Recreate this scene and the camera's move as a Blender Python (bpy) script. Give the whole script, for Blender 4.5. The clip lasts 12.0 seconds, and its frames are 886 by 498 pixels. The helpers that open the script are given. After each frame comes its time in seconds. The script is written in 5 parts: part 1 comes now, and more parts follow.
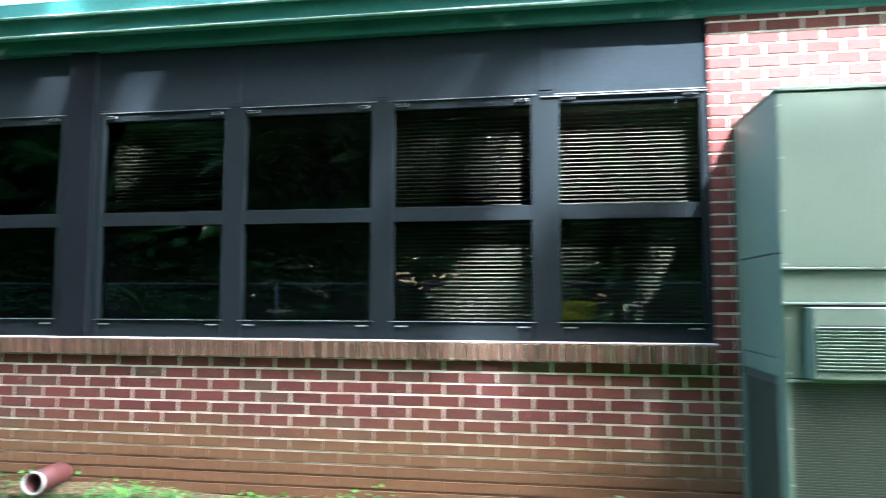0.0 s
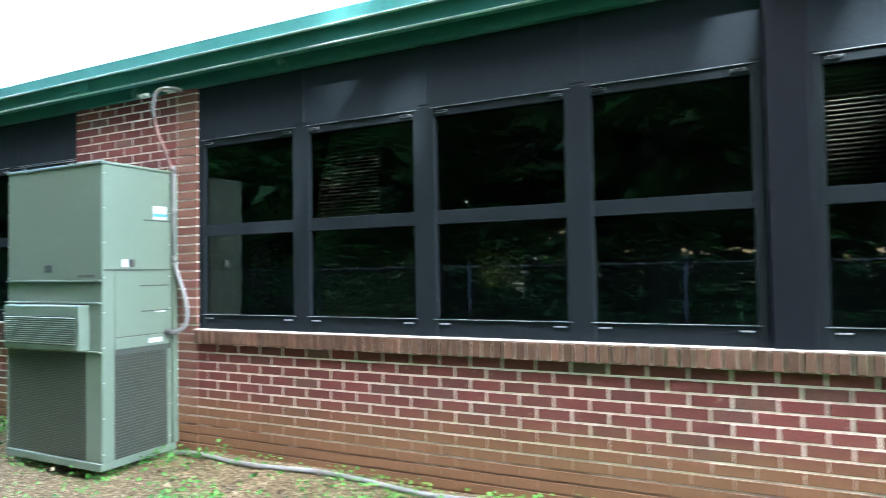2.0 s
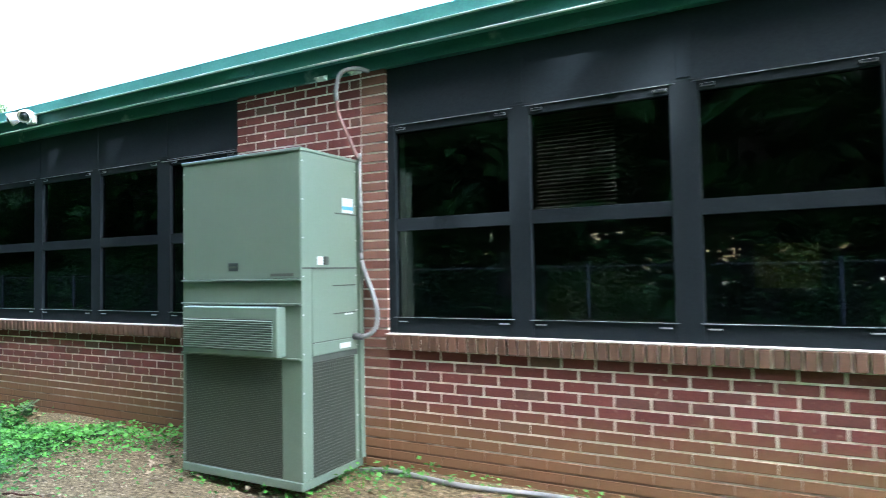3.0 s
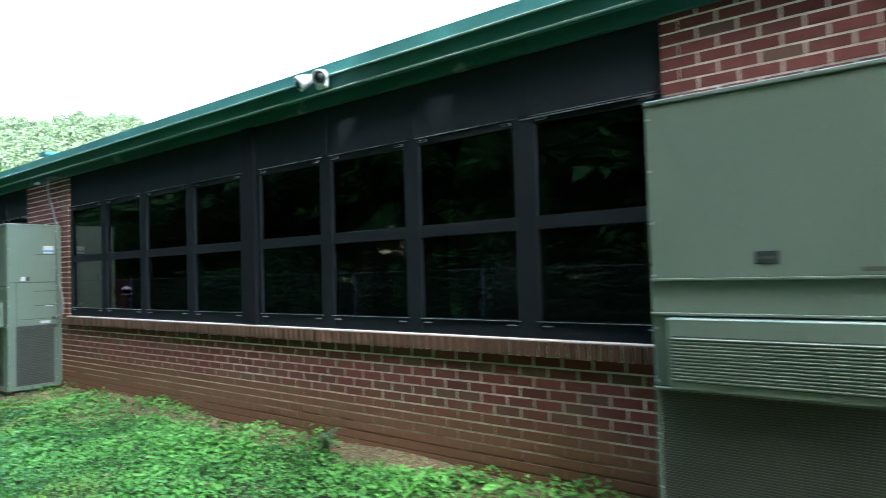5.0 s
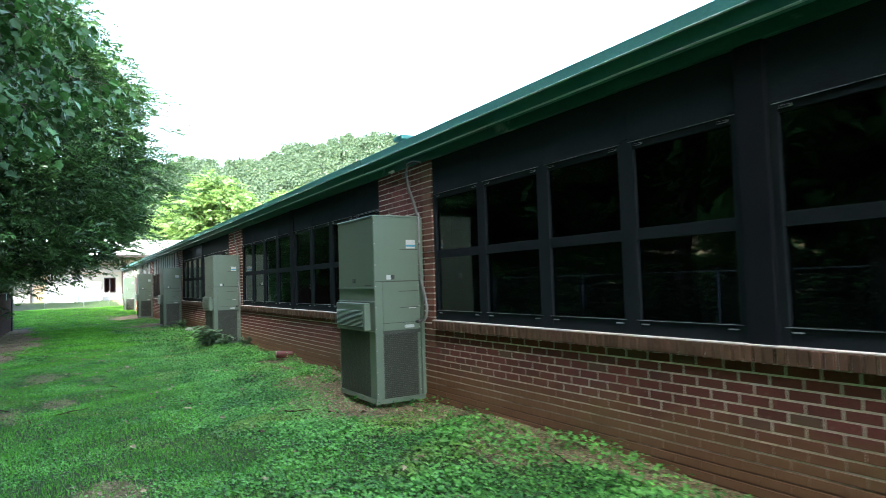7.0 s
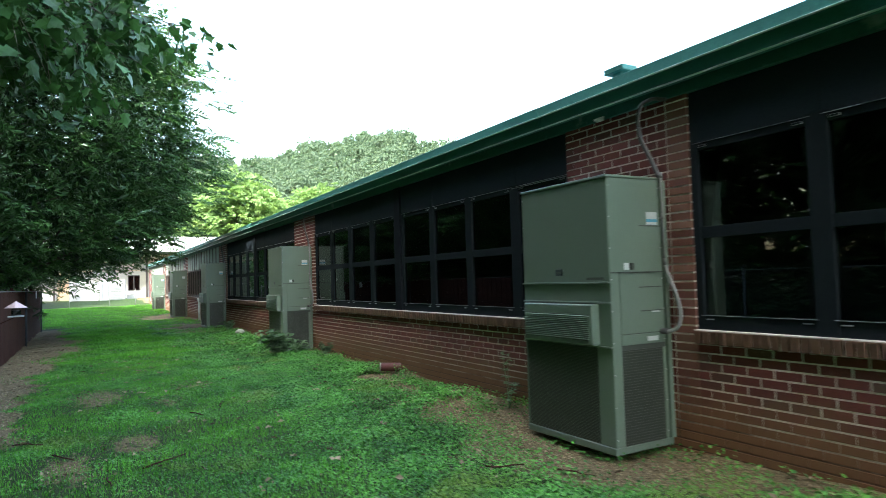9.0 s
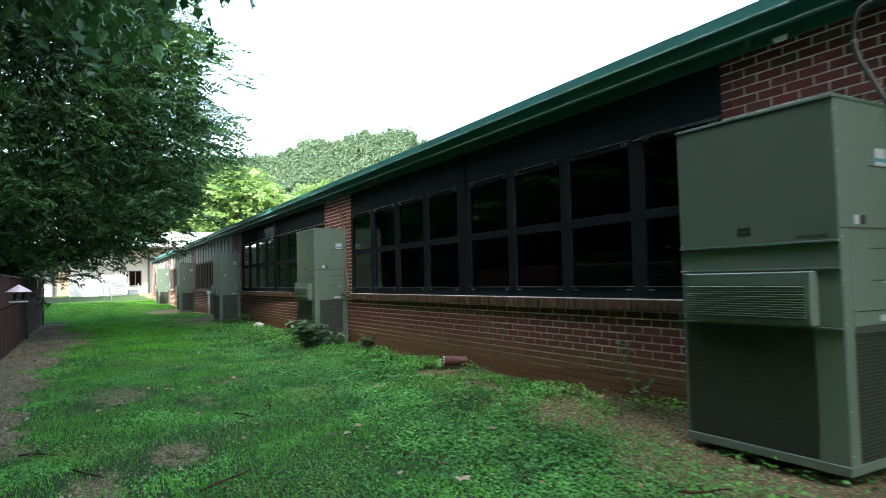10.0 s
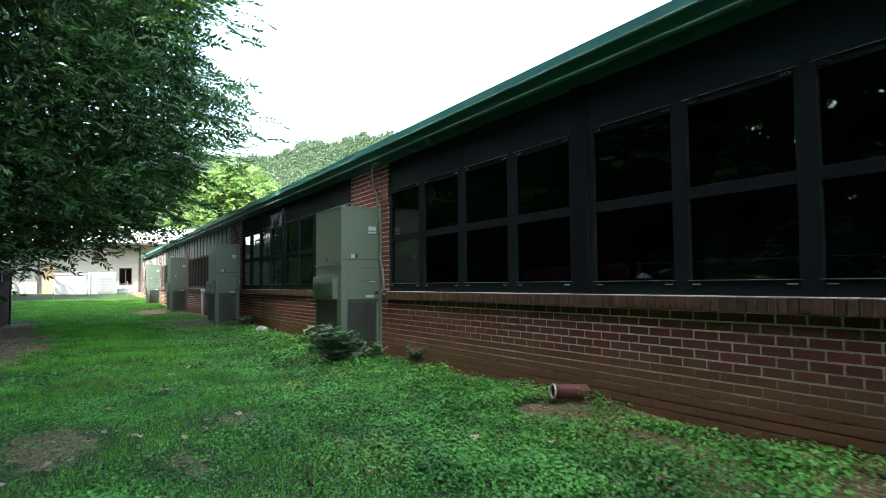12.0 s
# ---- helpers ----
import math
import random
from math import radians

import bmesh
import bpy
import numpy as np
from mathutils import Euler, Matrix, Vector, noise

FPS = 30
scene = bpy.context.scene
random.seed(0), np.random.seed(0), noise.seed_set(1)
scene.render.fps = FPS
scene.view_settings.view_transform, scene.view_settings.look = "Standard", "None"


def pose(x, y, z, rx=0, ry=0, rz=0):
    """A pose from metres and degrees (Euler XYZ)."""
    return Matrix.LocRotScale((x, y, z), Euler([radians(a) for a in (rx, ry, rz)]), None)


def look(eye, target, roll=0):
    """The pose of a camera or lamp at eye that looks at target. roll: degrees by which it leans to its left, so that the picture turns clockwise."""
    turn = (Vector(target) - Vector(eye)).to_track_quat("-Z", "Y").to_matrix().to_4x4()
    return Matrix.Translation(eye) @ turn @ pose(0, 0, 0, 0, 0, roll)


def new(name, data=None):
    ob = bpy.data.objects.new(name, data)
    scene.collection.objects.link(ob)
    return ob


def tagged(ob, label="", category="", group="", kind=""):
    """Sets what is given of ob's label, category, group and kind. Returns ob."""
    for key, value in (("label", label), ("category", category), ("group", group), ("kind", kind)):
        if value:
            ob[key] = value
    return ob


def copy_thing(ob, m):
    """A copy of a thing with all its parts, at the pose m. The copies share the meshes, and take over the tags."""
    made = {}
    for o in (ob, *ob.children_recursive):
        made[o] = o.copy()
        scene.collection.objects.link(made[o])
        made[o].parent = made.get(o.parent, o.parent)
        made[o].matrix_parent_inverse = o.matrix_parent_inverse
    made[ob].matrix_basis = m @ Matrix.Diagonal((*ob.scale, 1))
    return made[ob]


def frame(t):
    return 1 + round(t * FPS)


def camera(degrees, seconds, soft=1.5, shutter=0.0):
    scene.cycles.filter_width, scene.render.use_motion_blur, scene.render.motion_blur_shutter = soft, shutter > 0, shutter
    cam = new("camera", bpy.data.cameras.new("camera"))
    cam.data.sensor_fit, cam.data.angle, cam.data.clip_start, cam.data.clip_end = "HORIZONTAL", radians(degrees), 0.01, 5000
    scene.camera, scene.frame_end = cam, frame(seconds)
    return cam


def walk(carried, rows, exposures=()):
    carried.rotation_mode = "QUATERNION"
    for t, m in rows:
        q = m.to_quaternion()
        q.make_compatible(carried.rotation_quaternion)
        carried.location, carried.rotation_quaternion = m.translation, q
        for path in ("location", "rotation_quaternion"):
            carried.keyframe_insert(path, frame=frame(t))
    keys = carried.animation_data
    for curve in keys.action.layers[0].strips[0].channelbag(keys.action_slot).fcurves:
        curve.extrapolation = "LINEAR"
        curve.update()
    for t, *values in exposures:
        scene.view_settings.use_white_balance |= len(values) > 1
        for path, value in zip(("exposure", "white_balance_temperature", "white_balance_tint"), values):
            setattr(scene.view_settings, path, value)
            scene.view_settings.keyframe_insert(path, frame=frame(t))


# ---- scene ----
cam = camera(70.0, 12.0, 0.8, 0.42)
PATH = [
    (0, (-0.013, -0.002, 1.221), (-0.301, 1.971, 1.373), 0.10),
    (0.5, (-0.909, 0.100, 1.334), (-1.314, 2.055, 1.416), -0.34),
    (1, (-1.667, 0.189, 1.397), (-2.242, 2.101, 1.444), -0.89),
    (1.5, (-2.377, 0.192, 1.367), (-3.119, 2.046, 1.436), -0.85),
    (2, (-3.073, 0.137, 1.385), (-3.947, 1.933, 1.450), -0.97),
    (2.5, (-3.756, 0.032, 1.378), (-4.704, 1.792, 1.451), -1.00),
    (2.7, (-4.022, -0.009, 1.379), (-4.976, 1.748, 1.452), -1.00),
    (4.5, (-6.423, 0.079, 1.414), (-7.510, 1.757, 1.481), -1.40),
    (5, (-7.083, 0.106, 1.421), (-8.311, 1.680, 1.489), -1.65),
    (5.5, (-7.742, 0.144, 1.413), (-9.127, 1.581, 1.492), -1.68),
    (6, (-8.421, 0.140, 1.436), (-9.944, 1.432, 1.514), -2.03),
    (6.5, (-9.102, 0.102, 1.432), (-10.737, 1.247, 1.520), -1.99),
    (7, (-9.796, 0.053, 1.417), (-11.514, 1.072, 1.515), -1.80),
    (9, (-12.753, -0.442, 1.410), (-14.492, 0.542, 1.506), -1.70),
    (9.5, (-13.554, -0.568, 1.288), (-15.289, 0.422, 1.384), -1.59),
    (10, (-14.349, -0.629, 1.185), (-16.086, 0.359, 1.281), -1.37),
    (10.5, (-15.096, -0.645, 1.110), (-16.831, 0.345, 1.213), -1.01),
    (11, (-15.820, -0.541, 1.075), (-17.555, 0.448, 1.185), -0.71),
    (11.5, (-16.495, -0.388, 1.064), (-18.226, 0.606, 1.176), -0.51),
    (12, (-17.135, -0.177, 1.065), (-18.863, 0.823, 1.176), -0.40),
]
walk(cam, [(t, look(eye, target, roll)) for t, eye, target, roll in PATH], exposures=[(0, 4.55, 5350, 10), (1, 4.55, 5350, 10), (1.5, 4.7, 5400, 10), (2.7, 4.55, 5450, 10), (4.5, 4.2, 5650, 9), (5.5, 3.95, 5750, 8), (7, 3.57, 5950, 7), (9, 3.24, 6100, 6), (12, 3.0, 6050, 6)])
# ---------------------------------------------------------------- world and light
world = bpy.data.worlds.new("sky")
scene.world = world
world.use_nodes = True
wn = world.node_tree
sky = wn.nodes.new("ShaderNodeTexSky")
sky.sky_type, sky.sun_disc = "NISHITA", False
SUN_DIR = Vector((0.42, -0.62, 0.95)).normalized()
sky.sun_elevation = math.asin(SUN_DIR.z)
sky.sun_rotation = math.atan2(SUN_DIR.x, SUN_DIR.y)
sky.air_density, sky.dust_density, sky.ozone_density = 1.6, 5.0, 1.0
wn.nodes["Background"].inputs[1].default_value = 0.15
wn.links.new(sky.outputs[0], wn.nodes["Background"].inputs[0])
sun = new("sun", bpy.data.lights.new("sun", "SUN"))
sun.data.energy, sun.data.angle, sun.data.color = 3.0, radians(0.8), (1.0, 0.95, 0.86)
sun.matrix_world = look(SUN_DIR * 60, (0, 0, 0))


# ---------------------------------------------------------------- materials
def material(name, rough=0.7, metal=0.0, spec=0.5):
    m = bpy.data.materials.new(name)
    m.use_nodes = True
    n = m.node_tree.nodes
    b = n["Principled BSDF"]
    b.inputs["Roughness"].default_value = rough
    b.inputs["Metallic"].default_value = metal
    b.inputs["Specular IOR Level"].default_value = spec
    return m, m.node_tree, b


def node(tree, kind, **values):
    n = tree.nodes.new(kind)
    for k, v in values.items():
        n.inputs[k].default_value = v
    return n


def ramp(tree, source, stops):
    r = tree.nodes.new("ShaderNodeValToRGB")
    while len(r.color_ramp.elements) < len(stops):
        r.color_ramp.elements.new(0.5)
    for e, (p, c) in zip(r.color_ramp.elements, stops):
        e.position, e.color = p, (*c, 1)
    tree.links.new(source, r.inputs[0])
    return r.outputs[0]


def mixed(tree, fac, a, b, mode="MIX"):
    m = tree.nodes.new("ShaderNodeMix")
    m.data_type, m.blend_type = "RGBA", mode
    for sock, val in ((m.inputs[0], fac), (m.inputs[6], a), (m.inputs[7], b)):
        if isinstance(val, (int, float)):
            sock.default_value = val
        elif isinstance(val, tuple):
            sock.default_value = (*val, 1)
        else:
            tree.links.new(val, sock)
    return m.outputs[2]


def noise_of(tree, coords, scale, detail=4.0, rough=0.6):
    n = node(tree, "ShaderNodeTexNoise", Scale=scale, Detail=detail, Roughness=rough)
    tree.links.new(coords, n.inputs["Vector"])
    return n.outputs["Fac"]


def place_of(tree):
    return tree.nodes.new("ShaderNodeNewGeometry").outputs["Position"]


def bumped(tree, b, height, strength=0.3, distance=0.01):
    bp = node(tree, "ShaderNodeBump", Strength=strength, Distance=distance)
    tree.links.new(height, bp.inputs["Height"])
    tree.links.new(bp.outputs[0], b.inputs["Normal"])


def surface(name, dark, light, scale=6.0, fine=60.0, rough=0.7, metal=0.0, bump=0.2, spec=0.5, wear=None, depth=0.004):
    """A surface with large stains and fine grain, placed in world space; wear: colour and amount of worn patches."""
    m, t, b = material(name, rough, metal, spec)
    p = place_of(t)
    big, small = noise_of(t, p, scale), noise_of(t, p, fine, 3.0)
    col = ramp(t, big, [(0.3, dark), (0.7, light)])
    col = mixed(t, 0.35, col, ramp(t, small, [(0.3, tuple(c * 0.7 for c in dark)), (0.7, tuple(min(1, c * 1.2) for c in light))]))
    if wear:
        patch = ramp(t, noise_of(t, p, scale * 2.3, 6.0), [(wear[1], (0, 0, 0)), (min(1, wear[1] + 0.08), (1, 1, 1))])
        col = mixed(t, patch, col, wear[0])
    t.links.new(col, b.inputs["Base Color"])
    r = t.nodes.new("ShaderNodeMapRange")
    r.inputs["To Min"].default_value, r.inputs["To Max"].default_value = max(0, rough - 0.12), min(1, rough + 0.12)
    t.links.new(big, r.inputs["Value"])
    t.links.new(r.outputs[0], b.inputs["Roughness"])
    if bump:
        bumped(t, b, small, bump, depth)
    return m


def random_of(tree):
    """A random number for each object and each loose piece of a mesh."""
    a = tree.nodes.new("ShaderNodeObjectInfo").outputs["Random"]
    b = tree.nodes.new("ShaderNodeNewGeometry").outputs["Random Per Island"]
    s = tree.nodes.new("ShaderNodeMath")
    s.operation = "ADD"
    tree.links.new(a, s.inputs[0])
    tree.links.new(b, s.inputs[1])
    f = tree.nodes.new("ShaderNodeMath")
    f.operation = "FRACT"
    tree.links.new(s.outputs[0], f.inputs[0])
    return f.outputs[0]


CLAY = (0.150, 0.077, 0.037)


def splash(tree, p, low=0.15, high=0.38):
    """Red clay splashed up the foot of the wall, with a ragged upper edge; on mortar its colour carries joint shade
    too.
    """
    sep = tree.nodes.new("ShaderNodeSeparateXYZ")
    tree.links.new(p, sep.inputs[0])
    add = tree.nodes.new("ShaderNodeMath")
    add.operation = "MULTIPLY_ADD"
    tree.links.new(noise_of(tree, p, 2.2, 6.0), add.inputs[0])
    add.inputs[1].default_value = -0.36
    tree.links.new(sep.outputs["Z"], add.inputs[2])
    return ramp(tree, add.outputs[0], [(low, (1, 1, 1)), (high, (0, 0, 0))])


def brick_material(name, stops, mortar_smear=True):
    m, t, b = material(name, 0.85, spec=0.3)
    p = place_of(t)
    col = ramp(t, random_of(t), stops)
    grain = noise_of(t, p, 140, 4.0)
    col = mixed(t, 0.3, col, ramp(t, grain, [(0.3, (0.05, 0.013, 0.010)), (0.75, (0.26, 0.095, 0.07))]))
    if mortar_smear:
        smear = ramp(t, noise_of(t, p, 28, 6.0), [(0.64, (0, 0, 0)), (0.76, (0.4, 0.4, 0.4))])
        col = mixed(t, smear, col, (0.42, 0.33, 0.28))
    col = mixed(t, splash(t, p), col, CLAY)
    t.links.new(col, b.inputs["Base Color"])
    bumped(t, b, grain, 0.5, 0.003)
    return m


BRICK = brick_material("red_brick", [(0.0, (0.080, 0.019, 0.018)), (0.35, (0.106, 0.025, 0.024)), (0.6, (0.138, 0.035, 0.033)), (0.8, (0.098, 0.027, 0.026)), (0.9, (0.072, 0.025, 0.024)), (0.97, (0.085, 0.060, 0.046))])
BROWN_BRICK = brick_material("brown_brick", [(0.0, (0.100, 0.042, 0.031)), (0.35, (0.128, 0.057, 0.041)), (0.6, (0.16, 0.080, 0.056)), (1.0, (0.175, 0.102, 0.074))], False)
SILL_BRICK = brick_material("weathered_sill_brick", [(0.0, (0.052, 0.042, 0.026)), (0.4, (0.074, 0.056, 0.033)), (0.75, (0.094, 0.066, 0.040)), (0.95, (0.12, 0.072, 0.048)), (1.0, (0.066, 0.064, 0.035))], False)


def mortar_material():
    m, t, b = material("mortar", 0.95, spec=0.2)
    p = place_of(t)
    col = ramp(t, noise_of(t, p, 9, 5.0), [(0.3, (0.60, 0.55, 0.50)), (0.7, (0.78, 0.74, 0.68))])
    # Low joints: clay stain, darkened further to paint the shadow lines of recessed mortar.
    col = mixed(t, splash(t, p, 0.04, 0.22), col, (0.085, 0.048, 0.030))
    t.links.new(col, b.inputs["Base Color"])
    bumped(t, b, noise_of(t, p, 160), 0.6, 0.004)
    return m


MORTAR = mortar_material()
PANEL = surface("charcoal_panel", (0.0130, 0.0175, 0.0215), (0.0180, 0.0238, 0.0285), 1.3, 90, 0.9, 0.0, 0.05, 0.03, wear=((0.026, 0.030, 0.036), 0.74))
FRAME = surface("charcoal_frame", (0.0088, 0.0120, 0.0140), (0.0122, 0.0164, 0.0190), 2.5, 120, 0.85, 0.0, 0.05, 0.05)
POST = surface("black_post", (0.007, 0.0085, 0.011), (0.010, 0.012, 0.015), 2.5, 120, 0.85, 0.0, 0.05, 0.05)
BEAD = surface("bare_metal_edge", (0.20, 0.21, 0.22), (0.32, 0.33, 0.34), 3, 80, 0.5, 0.3, 0.05)
GREEN_TRIM = surface("green_metal_trim", (0.036, 0.155, 0.136), (0.060, 0.208, 0.184), 1.2, 70, 0.55, 0.0, 0.08, 0.35, wear=((0.16, 0.28, 0.25), 0.70))
GREEN_OLD = surface("peeling_green_paint", (0.016, 0.078, 0.064), (0.028, 0.112, 0.093), 1.6, 70, 0.6, 0.0, 0.35, 0.3, wear=((0.19, 0.26, 0.25), 0.62))
TRIM_EDGE = surface("bare_trim_edge", (0.45, 0.61, 0.57), (0.62, 0.75, 0.71), 3, 70, 0.35, 0.1, 0.05)
ROOFING = surface("roof_sheet", (0.10, 0.15, 0.13), (0.14, 0.20, 0.17), 1.0, 40, 0.6)
UNIT_PAINT = surface("sage_enamel", (0.100, 0.138, 0.100), (0.122, 0.162, 0.122), 1.4, 200, 0.42, 0.0, 0.03, wear=((0.30, 0.31, 0.26), 0.80))
UNIT_DARK = surface("unit_recess", (0.035, 0.042, 0.033), (0.05, 0.058, 0.046), 4, 90, 0.7)
UNIT_MESH = surface("coil_guard", (0.044, 0.053, 0.038), (0.062, 0.074, 0.054), 3, 150, 0.5)
COIL = surface("condenser_fins", (0.028, 0.032, 0.026), (0.050, 0.055, 0.046), 5, 200, 0.5, 0.3)
STICKER = surface("paper_label", (0.40, 0.42, 0.41), (0.50, 0.52, 0.51), 20, 200, 0.6, 0, 0)
BLUE_INK = surface("blue_ink", (0.05, 0.22, 0.35), (0.08, 0.3, 0.42), 30, 200, 0.6, 0, 0)
BADGE = surface("dark_badge", (0.012, 0.02, 0.02), (0.02, 0.03, 0.03), 20, 200, 0.3, 0, 0)
STEEL = surface("galvanised_steel", (0.34, 0.35, 0.35), (0.48, 0.49, 0.49), 8, 90, 0.4, 0.8, 0.1)
CONDUIT = surface("grey_conduit", (0.13, 0.132, 0.128), (0.20, 0.202, 0.198), 6, 120, 0.6, 0.0, 0.1)
DARK_CONDUIT = surface("black_conduit", (0.03, 0.03, 0.032), (0.06, 0.06, 0.06), 6, 120, 0.5, 0.0, 0.1)
WHITE_PAINT = surface("white_paint", (0.62, 0.63, 0.60), (0.76, 0.77, 0.74), 2, 60, 0.6)
# Pale tone that paints sky light onto the sill top.
SKYLIT_CAP = surface("skylit_sill_top", (0.42, 0.385, 0.35), (0.60, 0.56, 0.52), 9, 120, 0.75, 0, 0.3)
FENCE_STEEL = surface("dull_fence_steel", (0.045, 0.047, 0.048), (0.08, 0.083, 0.085), 8, 90, 0.7, 0.2, 0.1)
DARK_FENCE = surface("dull_fence_wire", (0.026, 0.029, 0.034), (0.050, 0.055, 0.064), 8, 90, 0.7, 0.1, 0.1, 0.3)
CREAM = surface("cream_render", (0.27, 0.26, 0.21), (0.34, 0.33, 0.27), 0.5, 20, 0.8)
PLINTH = surface("pale_plinth", (0.30, 0.30, 0.28), (0.38, 0.38, 0.36), 1, 30, 0.8)
PALE_GREY = surface("pale_grey_steel", (0.24, 0.25, 0.25), (0.32, 0.33, 0.33), 1, 30, 0.6)
CREAM_ROOF = surface("pale_roof", (0.30, 0.30, 0.28), (0.38, 0.38, 0.36), 0.4, 10, 0.7)
DARK_TRIM = surface("dark_brown_trim", (0.03, 0.025, 0.02), (0.05, 0.042, 0.035), 3, 60, 0.7)
TAN_BOARD = surface("tan_boards", (0.30, 0.22, 0.13), (0.40, 0.30, 0.18), 1, 30, 0.8)
RED_PIPE = surface("red_drain_pipe", (0.075, 0.018, 0.015), (0.110, 0.028, 0.023), 6, 90, 0.65, 0.0, 0.1, wear=((0.24, 0.15, 0.12), 0.68))
RUSTY_CONDUIT = surface("rusty_conduit", (0.09, 0.045, 0.04), (0.16, 0.085, 0.07), 6, 120, 0.7, 0.0, 0.1)
BLIND = surface("blind_slat", (0.34, 0.325, 0.25), (0.44, 0.42, 0.33), 3, 60, 0.55)
YELLOW = surface("yellow_paper", (0.62, 0.62, 0.02), (0.72, 0.72, 0.04), 10, 100, 0.7, 0, 0)
OLIVE_CARD = surface("olive_card", (0.28, 0.35, 0.09), (0.36, 0.43, 0.13), 8, 60, 0.8)
GREEN_CARD = surface("green_card", (0.10, 0.17, 0.055), (0.15, 0.23, 0.08), 4, 60, 0.8)
ROOM = surface("room_paint", (0.20, 0.19, 0.17), (0.28, 0.27, 0.24), 1, 20, 0.9)
CURTAIN = surface("curtain_cloth", (0.45, 0.46, 0.46), (0.60, 0.61, 0.61), 5, 120, 0.9)
PALE_PANEL = surface("pale_window_panel", (0.20, 0.235, 0.20), (0.29, 0.33, 0.285), 1.0, 50, 0.7)
RUST_FRAME = surface("red_brown_frame", (0.036, 0.026, 0.023), (0.060, 0.043, 0.038), 3, 60, 0.7)
BARK = surface("bark", (0.045, 0.035, 0.026), (0.11, 0.09, 0.07), 5, 40, 0.95, 0, 0.9, depth=0.03)
STONE = surface("pale_stone", (0.32, 0.31, 0.28), (0.50, 0.49, 0.45), 9, 60, 0.9, 0, 0.5)
WOOD = surface("dark_brown_wood", (0.030, 0.013, 0.009), (0.064, 0.028, 0.019), 3, 50, 0.9, 0, 0.4, 0.08)


def glass_material():
    m = bpy.data.materials.new("tinted_glass")
    m.use_nodes = True
    t = m.node_tree
    t.nodes.clear()
    out = t.nodes.new("ShaderNodeOutputMaterial")
    clear = node(t, "ShaderNodeBsdfTransparent", Color=(0.43, 0.45, 0.44, 1))
    gloss = node(t, "ShaderNodeBsdfGlossy", Color=(0.92, 0.95, 0.93, 1), Roughness=0.015)
    fres = node(t, "ShaderNodeFresnel", IOR=1.64)
    bp = node(t, "ShaderNodeBump", Strength=0.025, Distance=0.01)
    t.links.new(noise_of(t, place_of(t), 1.6, 2.0), bp.inputs["Height"])
    t.links.new(bp.outputs[0], gloss.inputs["Normal"])
    mx = t.nodes.new("ShaderNodeMixShader")
    t.links.new(fres.outputs[0], mx.inputs[0])
    t.links.new(clear.outputs[0], mx.inputs[1])
    t.links.new(gloss.outputs[0], mx.inputs[2])
    t.links.new(mx.outputs[0], out.inputs["Surface"])
    return m


GLASS = glass_material()


def leaf_material(name, dark, light, rough=0.5, through_amount=0.35, by_spray=False, moss=None):
    """Leaf: each one its own green, with light coming through it; by_spray: leaves of one spray are alike; moss: colour of yellowed patches."""
    m, t, b = material(name, rough, spec=0.22)
    pick = random_of(t)
    if by_spray:
        tone = t.nodes.new("ShaderNodeAttribute")
        tone.attribute_name = "tone"
        pick = mixed(t, 0.72, pick, tone.outputs["Fac"])
    col = ramp(t, pick, [(0.0, dark), (0.6, tuple((x + y) / 2 for x, y in zip(dark, light))), (1.0, light)])
    col = mixed(t, 0.45, col, ramp(t, noise_of(t, place_of(t), 1.1, 6.0, 0.68), [(0.40, tuple(c * 0.5 for c in dark)), (0.60, light)]))
    if moss:
        col = mixed(t, ramp(t, noise_of(t, place_of(t), 0.9, 5.0, 0.6), [(0.56, (0, 0, 0)), (0.68, (0.75, 0.75, 0.75))]), col, moss)
    t.links.new(col, b.inputs["Base Color"])
    trans = t.nodes.new("ShaderNodeBsdfTranslucent")
    hue = mixed(t, 1.0, col, (1.12, 1.15, 0.78), "MULTIPLY")
    t.links.new(hue, trans.inputs["Color"])
    mx = t.nodes.new("ShaderNodeMixShader")
    mx.inputs[0].default_value = through_amount
    t.links.new(b.outputs[0], mx.inputs[1])
    t.links.new(trans.outputs[0], mx.inputs[2])
    t.links.new(mx.outputs[0], t.nodes["Material Output"].inputs["Surface"])
    return m


LEAF = leaf_material("tree_leaf", (0.014, 0.042, 0.014), (0.066, 0.158, 0.040), 0.42, 0.25)
CROWN_LEAF = leaf_material("crown_leaf", (0.007, 0.024, 0.009), (0.078, 0.170, 0.042), 0.40, 0.16, True)
BRIGHT_LEAF = leaf_material("sunny_leaf", (0.100, 0.175, 0.052), (0.18, 0.275, 0.095), 0.5, 0.45)
IVY = leaf_material("ground_ivy_leaf", (0.015, 0.080, 0.013), (0.150, 0.390, 0.066), 0.45, 0.2, moss=(0.15, 0.23, 0.035))
GRASS = leaf_material("grass_blade", (0.055, 0.210, 0.012), (0.165, 0.45, 0.040), 0.5, 0.35, moss=(0.15, 0.27, 0.045))
WEED = leaf_material("weed_leaf", (0.085, 0.16, 0.08), (0.19, 0.29, 0.16), 0.5, 0.25)
# Distant green, greyed and low in contrast: aerial haze put into the colour.
HAZED_LEAF = leaf_material("hazed_leaf", (0.050, 0.088, 0.055), (0.110, 0.152, 0.096), 0.9, 0.45)
DRY_LEAF = leaf_material("dry_leaf", (0.055, 0.032, 0.016), (0.40, 0.31, 0.20), 0.7, 0.1)


